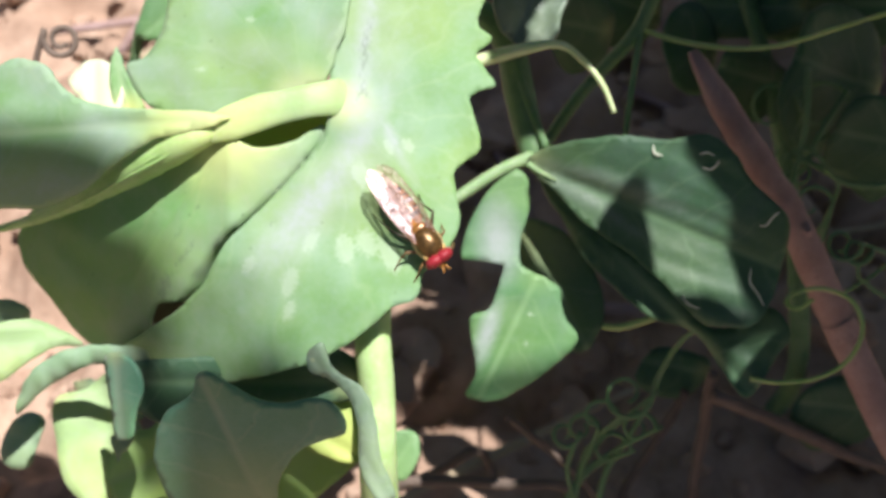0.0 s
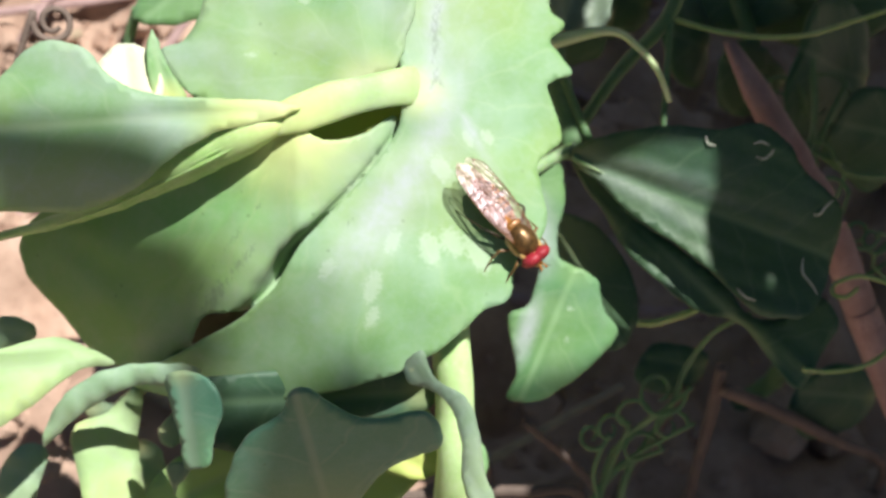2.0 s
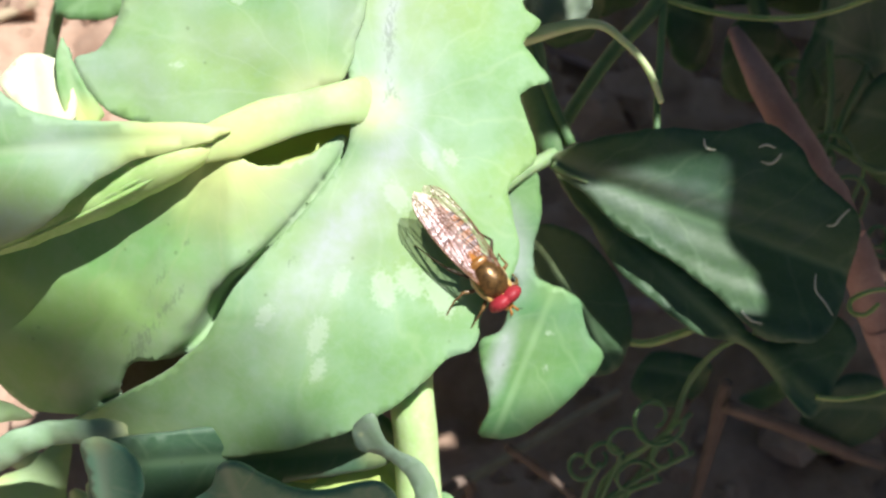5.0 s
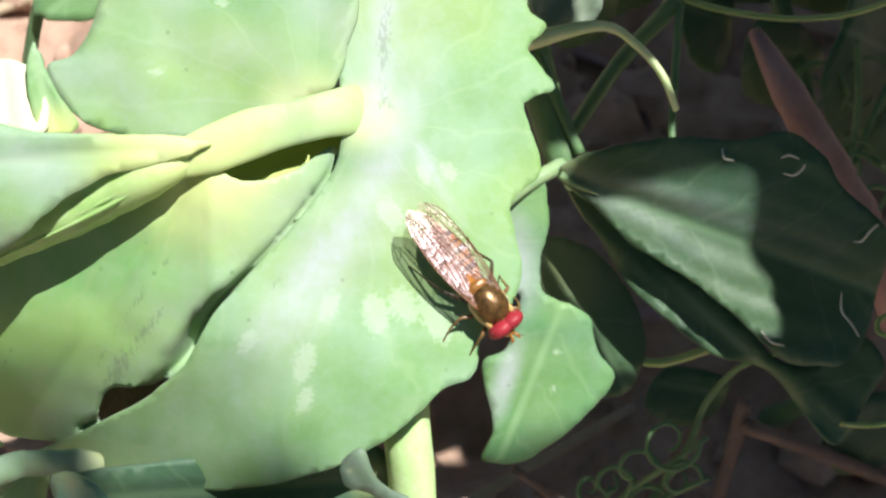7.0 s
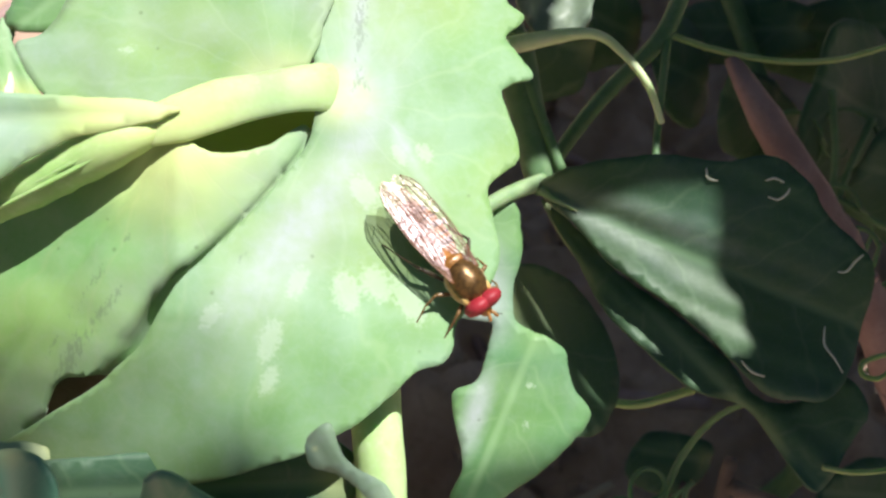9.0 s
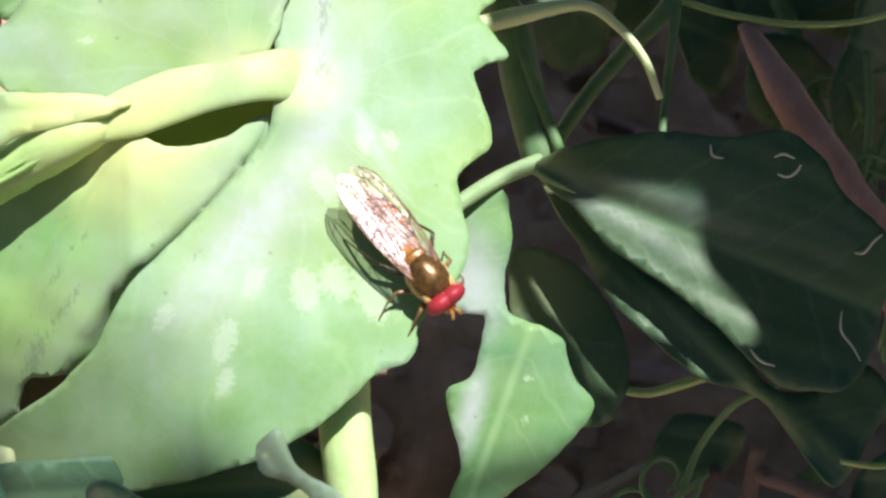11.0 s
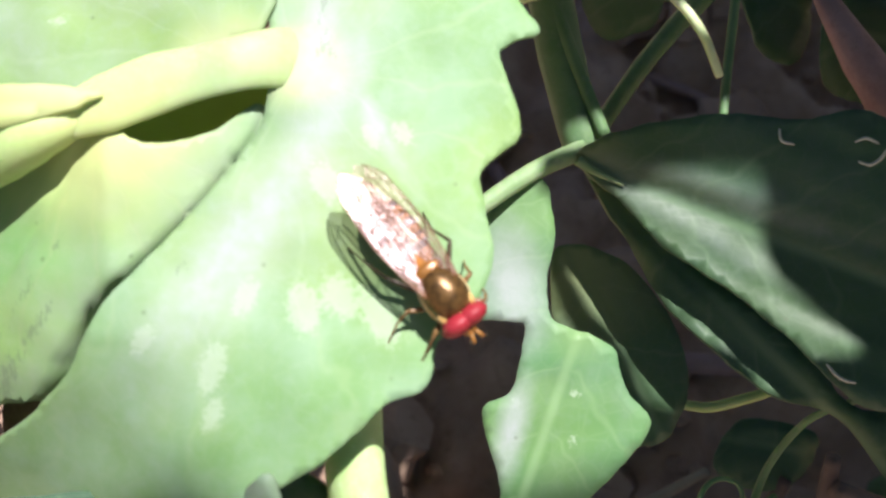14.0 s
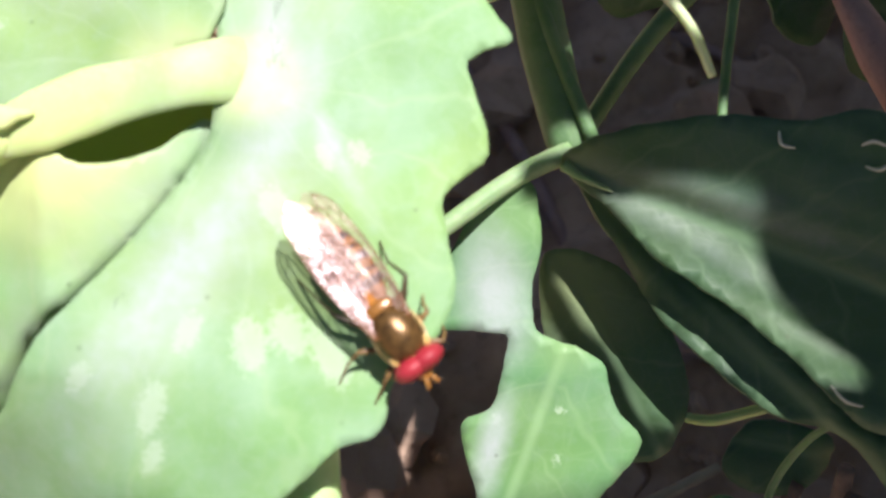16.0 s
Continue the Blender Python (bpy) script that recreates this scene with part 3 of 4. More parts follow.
# ---- the second pea plant, behind ----
back = thing("pea_plant", foot(-9, 124, 8), "half-shaded pea plant with dark green leaflets and curling tendrils", "pea plant")
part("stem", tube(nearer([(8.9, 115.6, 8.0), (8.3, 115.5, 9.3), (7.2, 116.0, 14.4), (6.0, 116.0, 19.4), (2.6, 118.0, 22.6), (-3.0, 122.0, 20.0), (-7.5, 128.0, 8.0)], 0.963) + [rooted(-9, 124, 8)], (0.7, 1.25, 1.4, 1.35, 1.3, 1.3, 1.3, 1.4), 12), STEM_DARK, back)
part("petiole", tube(nearer([(8.2, 113.5, 8.5), (4.9, 112.4, 7.0), (0.8, 111.0, 4.3), (-4.2, 110.0, 1.0)], 0.972), (0.6, 0.55, 0.52, 0.5), 10), PETIOLE_SHADED, back, "pale green petiole")
K_OUT = [(7.6, 7.7), (9.0, 9.0), (12.6, 9.9), (16.2, 10.3), (20.3, 9.9), (23.8, 10.4), (26.4, 8.7), (27.9, 6.2), (30.2, 4.1), (31.4, 2.1), (30.7, -1.5), (29.5, -5.3), (27.9, -6.9), (25.9, -7.1), (23.3, -6.6), (20.3, -3.5), (16.2, 0.1), (12.6, 2.6), (10.0, 5.4)]


def k_depth(x, z):
    # folded along its rib: the upper half leans towards the viewer
    v = ((z - 7.6) * 23.3 + (x - 7.7) * 9.6) / 25.2
    return 109.6 - 0.20 * (x - 7.6) - (2.2 * (1 - math.exp(-v / 4.2)) if v > 0 else -0.16 * v) + 0.25 * noise.noise((v * 0.9, x * 0.12, 3.0))


K_STREAK = blot([(13.5, 6.8, 5.5, 0.45, -12), (16.0, 5.8, 5.0, 0.35, -18), (11.0, 6.4, 3.5, 0.4, -22), (14.0, 3.9, 6.0, 0.35, -34), (11.2, 5.6, 4.0, 0.7, -32), (19.0, 4.2, 4.0, 0.3, -20)])
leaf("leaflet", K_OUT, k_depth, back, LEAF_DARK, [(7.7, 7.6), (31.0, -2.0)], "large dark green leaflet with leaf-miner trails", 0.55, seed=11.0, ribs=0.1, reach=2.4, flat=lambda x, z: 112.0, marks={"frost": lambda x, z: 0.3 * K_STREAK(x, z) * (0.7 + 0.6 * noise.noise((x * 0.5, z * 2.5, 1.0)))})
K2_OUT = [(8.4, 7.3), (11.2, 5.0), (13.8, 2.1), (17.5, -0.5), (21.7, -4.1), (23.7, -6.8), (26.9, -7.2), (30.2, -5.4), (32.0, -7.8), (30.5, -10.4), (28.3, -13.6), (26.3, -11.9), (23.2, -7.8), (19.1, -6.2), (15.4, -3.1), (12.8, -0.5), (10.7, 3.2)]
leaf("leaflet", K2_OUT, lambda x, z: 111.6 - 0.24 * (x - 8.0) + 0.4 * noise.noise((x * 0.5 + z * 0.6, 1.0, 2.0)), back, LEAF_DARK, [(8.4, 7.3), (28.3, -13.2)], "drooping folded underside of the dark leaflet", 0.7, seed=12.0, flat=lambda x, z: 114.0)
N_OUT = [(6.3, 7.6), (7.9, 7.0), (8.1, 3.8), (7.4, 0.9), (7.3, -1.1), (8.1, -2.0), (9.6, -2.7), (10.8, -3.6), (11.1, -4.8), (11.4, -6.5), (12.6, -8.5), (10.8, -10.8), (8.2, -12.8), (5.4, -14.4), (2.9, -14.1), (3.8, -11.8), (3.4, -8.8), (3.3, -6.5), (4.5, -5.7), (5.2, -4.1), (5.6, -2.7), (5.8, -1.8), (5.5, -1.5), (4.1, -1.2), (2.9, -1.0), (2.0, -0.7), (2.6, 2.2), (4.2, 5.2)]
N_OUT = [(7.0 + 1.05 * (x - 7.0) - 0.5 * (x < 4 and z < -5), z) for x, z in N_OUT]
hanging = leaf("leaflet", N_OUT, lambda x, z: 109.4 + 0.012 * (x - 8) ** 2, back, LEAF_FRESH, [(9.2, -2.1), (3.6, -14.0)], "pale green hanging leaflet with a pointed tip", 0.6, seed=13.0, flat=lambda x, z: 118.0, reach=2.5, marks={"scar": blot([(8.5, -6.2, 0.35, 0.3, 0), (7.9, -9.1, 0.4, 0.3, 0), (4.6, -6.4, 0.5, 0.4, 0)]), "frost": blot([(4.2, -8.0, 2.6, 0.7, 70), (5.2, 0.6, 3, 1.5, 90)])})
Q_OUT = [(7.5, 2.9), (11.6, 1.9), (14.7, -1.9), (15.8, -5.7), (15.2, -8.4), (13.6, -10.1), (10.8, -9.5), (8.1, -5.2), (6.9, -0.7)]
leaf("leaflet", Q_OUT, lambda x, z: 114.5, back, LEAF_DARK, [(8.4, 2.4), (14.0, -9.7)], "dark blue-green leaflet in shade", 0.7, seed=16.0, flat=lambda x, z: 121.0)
T_OUT = [(4.3, 20.4), (4.1, 24.9), (6.7, 29.1), (10.2, 28.2), (11.0, 23.7), (9.8, 19.4), (9.2, 17.5), (7.8, 16.5), (6.4, 16.9), (5.4, 17.7), (4.7, 18.6)]
leaf("leaflet", T_OUT, lambda x, z: 106.2 - 0.3 * abs(x - 7.5) + 0.5 * noise.noise((x * 1.1, z * 0.8, 9.0)), back, LEAF_SLATE, [(5.9, 17.3), (8.2, 22.7)], "grey crumpled leaflet, half in shade", 0.5, seed=15.0, wave=1.6, reach=5.0, flat=lambda x, z: 103.0)
# unseen leaflet and petiole above the view, added to shade the side stems
T2_OUT = [(15, 34), (18, 44), (26, 48), (34, 44), (36, 34), (30, 28), (20, 28)]
leaf("leaflet", T2_OUT, lambda x, z: 104.0, back, LEAF_DARK, ((15, 34), (36, 40)), "", 1.0, seed=17.0)
part("petiole", tube([(4.5, 116, 24), (9, 110, 32), (16, 104.6, 36)], (0.7, 0.6, 0.5), 8), STEM_DARK, back)
part("tendril", tube(nearer([(2.2, 108.0, 16.1), (5.6, 108.0, 17.1), (9.8, 107.0, 17.7), (12.0, 106.6, 16.3), (13.7, 106.5, 14.2), (14.8, 107.0, 11.8)], 0.978), (0.6, 0.6, 0.34, 0.28, 0.26, 0.22), 8), TENDRIL_PALE, back, "pale arching tendril")

part("rib", tube([(x * (k_depth(x, z) - 0.1) / 112, k_depth(x, z) - 0.1, z * (k_depth(x, z) - 0.1) / 112) for x, z in ((7.7, 7.7), (8.7, 7.0), (10.3, 6.2))], (0.34, 0.22, 0.06), 8), PETIOLE_SHADED, back, "pale rib of the folded leaflet")
# leaf-miner trails and specks on the dark leaflet
for pts in ([(22.9, 110.5, 8.4), (23.5, 110.5, 8.6), (24.2, 110.5, 8.3)], [(23.1, 110.5, 7.3), (23.8, 110.5, 7.1), (24.4, 110.5, 7.5), (24.6, 110.5, 7.9)],
            [(18.7, 110.2, 9.2), (18.8, 110.2, 8.5), (19.5, 110.2, 8.3)], [(28.1, 110.2, 2.1), (28.7, 110.2, 2.1), (29.3, 110.2, 2.8), (29.9, 110.2, 3.3)],
            [(27.4, 110.3, -1.7), (27.3, 110.3, -3.0), (28.0, 110.3, -4.0), (28.5, 110.3, -5.0)], [(21.3, 110.7, -4.2), (22.0, 110.7, -5.0), (22.9, 110.7, -5.3)]):
    pts = [(x * 112 / y, z * 112 / y) for x, y, z in pts]
    part("leaf_mine", tube([(x * k_depth(x, z) / 112, k_depth(x, z) - 0.3, z * k_depth(x, z) / 112) for x, z in pts], (0.05, 0.09, 0.09, 0.05), 6, 4), PALE, back, "pale leaf-miner trail")

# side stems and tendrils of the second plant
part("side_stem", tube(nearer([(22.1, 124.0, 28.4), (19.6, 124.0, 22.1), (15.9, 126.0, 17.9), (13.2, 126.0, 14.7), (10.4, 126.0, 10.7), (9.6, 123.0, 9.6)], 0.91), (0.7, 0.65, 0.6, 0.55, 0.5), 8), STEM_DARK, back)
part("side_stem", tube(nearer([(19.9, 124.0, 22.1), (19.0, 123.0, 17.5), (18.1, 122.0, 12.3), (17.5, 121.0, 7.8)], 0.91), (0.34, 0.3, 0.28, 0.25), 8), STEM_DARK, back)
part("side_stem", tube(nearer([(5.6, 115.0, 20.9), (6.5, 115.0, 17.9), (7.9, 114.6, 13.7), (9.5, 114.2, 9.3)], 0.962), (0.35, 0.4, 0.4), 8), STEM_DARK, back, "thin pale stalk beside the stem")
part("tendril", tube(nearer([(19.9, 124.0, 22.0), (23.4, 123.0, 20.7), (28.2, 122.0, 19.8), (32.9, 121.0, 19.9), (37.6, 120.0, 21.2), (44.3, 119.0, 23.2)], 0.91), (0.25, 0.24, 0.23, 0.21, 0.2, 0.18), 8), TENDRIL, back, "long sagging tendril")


def coil(start, centre, r0, r1, turns, depth, lift=0.0, n=14):
    """A flat spiral in the plan's millimetres after a lead-in point: it winds from radius r0 to r1."""
    a0 = math.atan2(start[2] - centre[1], start[0] - centre[0])
    pts = [start]
    k = int(n * abs(turns)) + 2
    for i in range(k):
        s = i / (k - 1)
        a, r = a0 + 2 * math.pi * turns * s, r0 + (r1 - r0) * s
        pts.append((centre[0] + r * math.cos(a), depth + lift * s, centre[1] + r * math.sin(a)))
    return pts


part("tendril", tube([sight(*q) for q in ((24.2, -10.2, 106), (26.5, -10.5, 106), (29.6, -10.1, 106), (32.0, -8.6, 106), (33.0, -6.2, 106), (32.1, -4.0, 106.5), (29.6, -3.1, 107), (27.4, -3.6, 107), (27.1, -4.4, 106.6), (28.0, -4.7, 106), (29.1, -4.0, 106))], (0.2, 0.2, 0.2, 0.2, 0.2, 0.2, 0.19, 0.18, 0.16), 8), TENDRIL, back, "pale looping tendril")
part("tendril", tube([(24.0, 111.0, -6.6), (22.4, 115.0, -8.3), (20.9, 118.0, -11.5), (19.6, 119.0, -15.2), (17.5, 121.0, -19.3), (16.0, 122.0, -22.2), (15.4, 123.0, -25.8)], (0.22, 0.24, 0.26, 0.28, 0.32, 0.4), 8), STEM_DARK, back)
part("tendril", tube(nearer([(14.8, 124.0, -7.4), (17.2, 123.0, -7.8), (19.8, 122.0, -7.1), (21.9, 121.0, -6.3)], 0.93), (0.3, 0.34, 0.34, 0.3), 8), TENDRIL, back)
tufts = thing("tendril_tuft", foot(13, 120, -21), "tangle of thin curling green pea tendrils", "tendrils")
rnd = random.Random(5)
for cx, cy, dep, r in ((1060, 740, 134, 2.2), (1110, 700, 133, 2.8), (1030, 760, 136, 1.8), (1000, 770, 137, 1.6), (1130, 760, 134, 2.0), (1080, 800, 136, 2.4)):
    x, z = (cx - 784) / 2190 * dep, (441 - cy) / 2190 * dep
    pts = [(14.5 + rnd.uniform(-1, 1), 140, -29), (14.5 + (x - 14.5) * 0.4 + rnd.uniform(-1, 1), 138.5, -24 + rnd.uniform(-1, 2))] + coil((x + r, dep, z), (x, z), r, r * 0.35, rnd.choice((-1.2, 1.1, 0.8)), dep, 1.5)
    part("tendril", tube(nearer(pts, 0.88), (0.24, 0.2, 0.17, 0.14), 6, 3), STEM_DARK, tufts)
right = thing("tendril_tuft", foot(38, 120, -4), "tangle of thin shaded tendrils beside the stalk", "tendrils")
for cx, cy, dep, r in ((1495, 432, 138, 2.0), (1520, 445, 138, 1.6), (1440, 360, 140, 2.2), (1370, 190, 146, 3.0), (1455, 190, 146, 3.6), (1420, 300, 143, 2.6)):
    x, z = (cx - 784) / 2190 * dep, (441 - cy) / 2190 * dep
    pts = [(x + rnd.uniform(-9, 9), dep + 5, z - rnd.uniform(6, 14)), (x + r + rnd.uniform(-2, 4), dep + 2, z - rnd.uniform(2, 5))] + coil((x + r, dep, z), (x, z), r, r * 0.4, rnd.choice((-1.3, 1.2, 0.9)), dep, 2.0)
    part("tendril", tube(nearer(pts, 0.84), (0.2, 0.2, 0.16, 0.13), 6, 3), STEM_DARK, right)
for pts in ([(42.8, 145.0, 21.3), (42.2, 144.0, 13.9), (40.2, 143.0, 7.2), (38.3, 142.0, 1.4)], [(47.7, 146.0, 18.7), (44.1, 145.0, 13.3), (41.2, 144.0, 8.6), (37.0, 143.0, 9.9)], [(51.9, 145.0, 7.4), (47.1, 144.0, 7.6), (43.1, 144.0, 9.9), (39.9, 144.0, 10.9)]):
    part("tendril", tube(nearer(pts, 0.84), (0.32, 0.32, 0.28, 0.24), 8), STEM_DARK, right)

# ---- stalk ----
stick = thing("dry_stalk", foot(42, 118, -22), "dry pinkish-brown plant stalk leaning among the peas", "stalk")
STICK = [sight(*q) for q in ((19.6, 15.6, 112), (22.5, 10.5, 112), (27.4, 2.4, 113), (31.0, -5.5, 115.5), (35.2, -14.5, 118), (40.5, -25.0, 122))]
part("stalk", tube(STICK + [rooted(*STICK[-1])], (0.5, 1.35, 1.5, 1.55, 1.6, 1.6, 1.6), 14, wobble=0.18), STALK, stick)
part("node_ring", tube([sight(31.0, -5.5, 115.4), sight(31.6, -6.8, 115.8)], (1.66, 1.62), 14, wobble=0.25), STALK, stick)
part("bud_scar", tube([sight(28.4, 1.6, 112.2), sight(28.9, 1.2, 111.6)], (0.7, 0.3), 10, wobble=0.3), STALK, stick, "small dry bud scar")

for pts, r in (([(-9.9, 150.0, -28.8), (-1.7, 152.0, -28.5), (8.2, 154.0, -29.3), (16.1, 156.0, -30.4)], 0.8), ([(-6.8, 158.0, -31.0), (-0.3, 156.0, -27.9), (4.8, 158.0, -25.9)], 0.7), ([(32.6, 150.0, -17.7), (40.7, 152.0, -21.1), (50.3, 156.0, -25.6), (59.6, 160.0, -29.9)], 0.9),
               ([(32.7, 150.0, -15.0), (32.4, 154.0, -22.4), (32.2, 160.0, -32.1)], 0.8), ([(31.1, 158.0, -18.0), (27.5, 160.0, -24.8), (23.7, 164.0, -32.9)], 0.7), ([(7.9, 150.0, -20.5), (15.2, 154.0, -26.7), (19.9, 158.0, -32.4)], 0.5)):
    pts, r = nearer(pts, 0.84), r * 0.8
    stalk = thing("dead_twig", foot(*pts[-1]), "thin dry brown twig leaning over shaded soil", "twig", "dead twigs")
    part("stalk", tube(pts + [rooted(pts[-1][0] + 3, pts[-1][1] + 4, pts[-1][2] - 3)], (r, r, r * 0.9, r), 8, wobble=0.2), WITHERED, stalk)

dim = thing("pea_plant", foot(40, 134, -8), "pea plant in deep shade behind the tendrils", "pea plant")
rnd = random.Random(21)
for cx, cy, dep, rx, rz in ((1225, 95, 158, 4.5, 6.5), (1330, 150, 156, 6, 5), (1470, 150, 152, 7, 9), (1545, 260, 150, 6, 6), (1330, 20, 160, 8, 4), (1500, 20, 158, 9, 5), (1480, 730, 158, 6, 5), (1190, 660, 162, 5, 4), (1110, 20, 160, 5, 5), (1030, 60, 158, 4, 5)):
    dep, rx, rz = dep * 0.82, rx * 0.82, rz * 0.82
    x, z = (cx - 784) / 2190 * dep, (441 - cy) / 2190 * dep
    out = [(x + rx * rnd.uniform(0.75, 1.15) * math.cos(a), z + rz * rnd.uniform(0.75, 1.15) * math.sin(a)) for a in (k * math.pi / 4.5 for k in range(9))]
    sx, sz = rnd.uniform(-0.5, 0.5), rnd.uniform(-0.6, 0.2)
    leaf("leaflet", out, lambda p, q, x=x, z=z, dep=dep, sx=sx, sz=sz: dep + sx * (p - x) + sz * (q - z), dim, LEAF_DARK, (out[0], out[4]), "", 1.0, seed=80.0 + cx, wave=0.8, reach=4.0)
part("stem", tube([rooted(40, 134, -8)] + nearer([(46, 160, -14), (44, 158, 10), (40, 160, 30), (36, 162, 44)], 0.82), (1.2, 1.1, 1.0, 0.9, 0.8), 8), STEM_DARK, dim)

# ---- leaves low on the sunlit side ----
low = thing("pea_plant", foot(-34, 122, -22), "low pea shoot with blurred bright leaves on sunlit soil", "pea plant")
LOW = (
    ([(-44.2, -8.3), (-41.1, -6.9), (-38.1, -6.4), (-35.4, -7.4), (-33.4, -8.8), (-35.9, -9.1), (-38.1, -10.4), (-40.4, -12.2), (-43.5, -13.4)], 113.0, LEAF_YOUNG, 0.3, 0.1),
    ([(-26.5, -9.2), (-28.9, -8.8), (-31.8, -8.7), (-34.9, -9.5), (-37.4, -11.3), (-38.7, -13.5), (-38.9, -15.1), (-38.1, -14.4), (-36.3, -12.9), (-33.6, -11.2), (-30.9, -10.4), (-27.3, -10.8)], 112.0, LEAF, -0.1, -0.2),
    ([(-37.1, -14.4), (-34.4, -13.4), (-32.0, -11.3), (-31.5, -12.8), (-31.9, -15.7), (-31.6, -19.1), (-31.1, -23.1), (-33.3, -24.4), (-35.6, -22.3), (-36.7, -18.8)], 119.0, LEAF_YOUNG, 0.3, 0.3),
    ([(-32.2, -17.1), (-30.5, -17.2), (-29.5, -19.7), (-28.2, -23.9), (-31.1, -24.2)], 122.0, LEAF, -0.3, 0.2),
    ([(-30.0, -15.0), (-28.4, -13.2), (-26.8, -11.8), (-26.2, -13.0), (-27.2, -14.7), (-28.9, -16.3)], 117.0, LEAF, 0.2, 0.2),
    ([(-44.7, -5.5), (-42.4, -5.0), (-40.6, -5.6), (-40.3, -6.7), (-42.0, -7.5), (-44.8, -7.6)], 120.0, LEAF, 0.2, 0.0),
    ([(-43.9, -18.3), (-41.9, -16.4), (-40.0, -17.0), (-40.5, -19.5), (-41.6, -21.9), (-44.0, -21.3)], 124.0, LEAF, -0.2, 0.2),
    ([(-36.7, -13.3), (-35.3, -12.9), (-33.6, -13.2), (-34.3, -14.1), (-35.8, -14.3)], 122.0, LEAF, 0.0, 0.0),
)
for i, (out, dep, mat, slope, rise) in enumerate(LOW):
    k = 0.92
    out, dep = [(x * k, z * k) for x, z in out], dep * k
    mx, mz = (sum(q[k] for q in out) / len(out) for k in (0, 1))
    leaf("leaflet", out, lambda x, z, dep=dep, slope=slope, rise=rise, mx=mx, mz=mz: dep + slope * (x - mx) + rise * (z - mz), low, mat, (out[0], out[len(out) // 2]), "", 0.9, seed=30.0 + i, wave=1.0, reach=4.0, marks={"frost": lambda x, z: 0.3})
part("stem", tube([(-25.5, 107.5, -9.4), (-29.0, 113.0, -10.8), (-32.0, 123.0, -14.5), (-32.4, 127.0, -19.0)] + [rooted(-32.4, 127, -19)], (0.4, 0.5, 0.7, 0.9, 1.0), 10), STEM_DARK, low)
part("tendril", tube(nearer([(-50, 142, 8)] + coil((-44.5, 137, 23.2), (-42.2, 23.2), 2.0, 0.7, 1.4, 137), 0.845), (0.3, 0.3, 0.28, 0.2), 8, 4), WITHERED, low, "spiral tendril tip")
U_OUT = [(-31.8, 22.3), (-31.2, 24.7), (-29.3, 27.9), (-24.0, 28.0), (-23.3, 24.7), (-24.7, 22.8), (-27.9, 21.7), (-30.5, 21.7)]
leaf("leaflet", U_OUT, lambda x, z: 117.5 - 0.1 * (x + 30), low, LEAF_FRESH, [(-24.6, 27.4), (-31.0, 22.0)], "green leaflet over the soil", 0.9, seed=41.0, flat=lambda x, z: 128.0)
part("stem", tube(nearer([(-31.5, 129.0, 23.3), (-32.6, 131.0, 20.4), (-33.3, 133.0, 17.0), (-32.7, 135.0, 9.5)], 0.918) + [rooted(-30, 124, 8)], (0.5, 0.5, 0.5, 0.6, 0.8), 8), STEM_DARK, low)

# ---- litter on the soil ----
def bit(name, p, length, width, turn, material, group, label, category, height=0.4):
    """A bent split piece of straw, lying on the soil."""
    rr = random.Random(int(p.x * 1e6) + int(p.y * 1e6) * 7)
    bm = bmesh.new()
    n, rings = 7, []
    bend = rr.uniform(-0.15, 0.15)
    for i in range(n):
        s = i / (n - 1) - 0.5
        c = Vector((s * length, bend * length * (4 * s * s - 1) * 0.5, 0))
        w = width * (1 - 0.5 * abs(s)) * rr.uniform(0.85, 1.1) / 2
        rings.append([bm.verts.new(c + Vector((0, math.cos(a) * w, (math.sin(a) + 0.4) * w * height))) for a in (k * math.pi / 3 for k in range(6))])
    for a, b in zip(rings, rings[1:]):
        for k in range(6):
            bm.faces.new((a[k], a[(k + 1) % 6], b[(k + 1) % 6], b[k]))
    bm.faces.new(rings[0][::-1]), bm.faces.new(rings[-1])
    bm.transform(Matrix.Translation(p) @ Matrix.Rotation(turn, 4, "Z") @ Matrix.Rotation(rr.uniform(-0.12, 0.12), 4, "Y"))
    return tagged(part(name, bm, material), label, category, group)


def on_soil(x, y):
    p = Vector((x, y, 0))
    return Vector((x, y, 0.007 * noise.noise(p * 30) + 0.006 * noise.noise(p * 90) + 0.004 * noise.noise(p * 240) - 0.004))


rnd = random.Random(11)
for i in range(46):
    x, y = rnd.uniform(-0.075, 0.10), rnd.uniform(0.055, 0.26)
    p = on_soil(x, y) + Vector((0, 0, 0.0012))
    bit("straw", p, rnd.uniform(0.014, 0.045), rnd.uniform(0.0009, 0.0024), rnd.uniform(0, 3.14), STRAW if rnd.random() < 0.6 else STALK, "straw on the soil", "dry brittle straw piece lying on soil", "straw", 0.7)


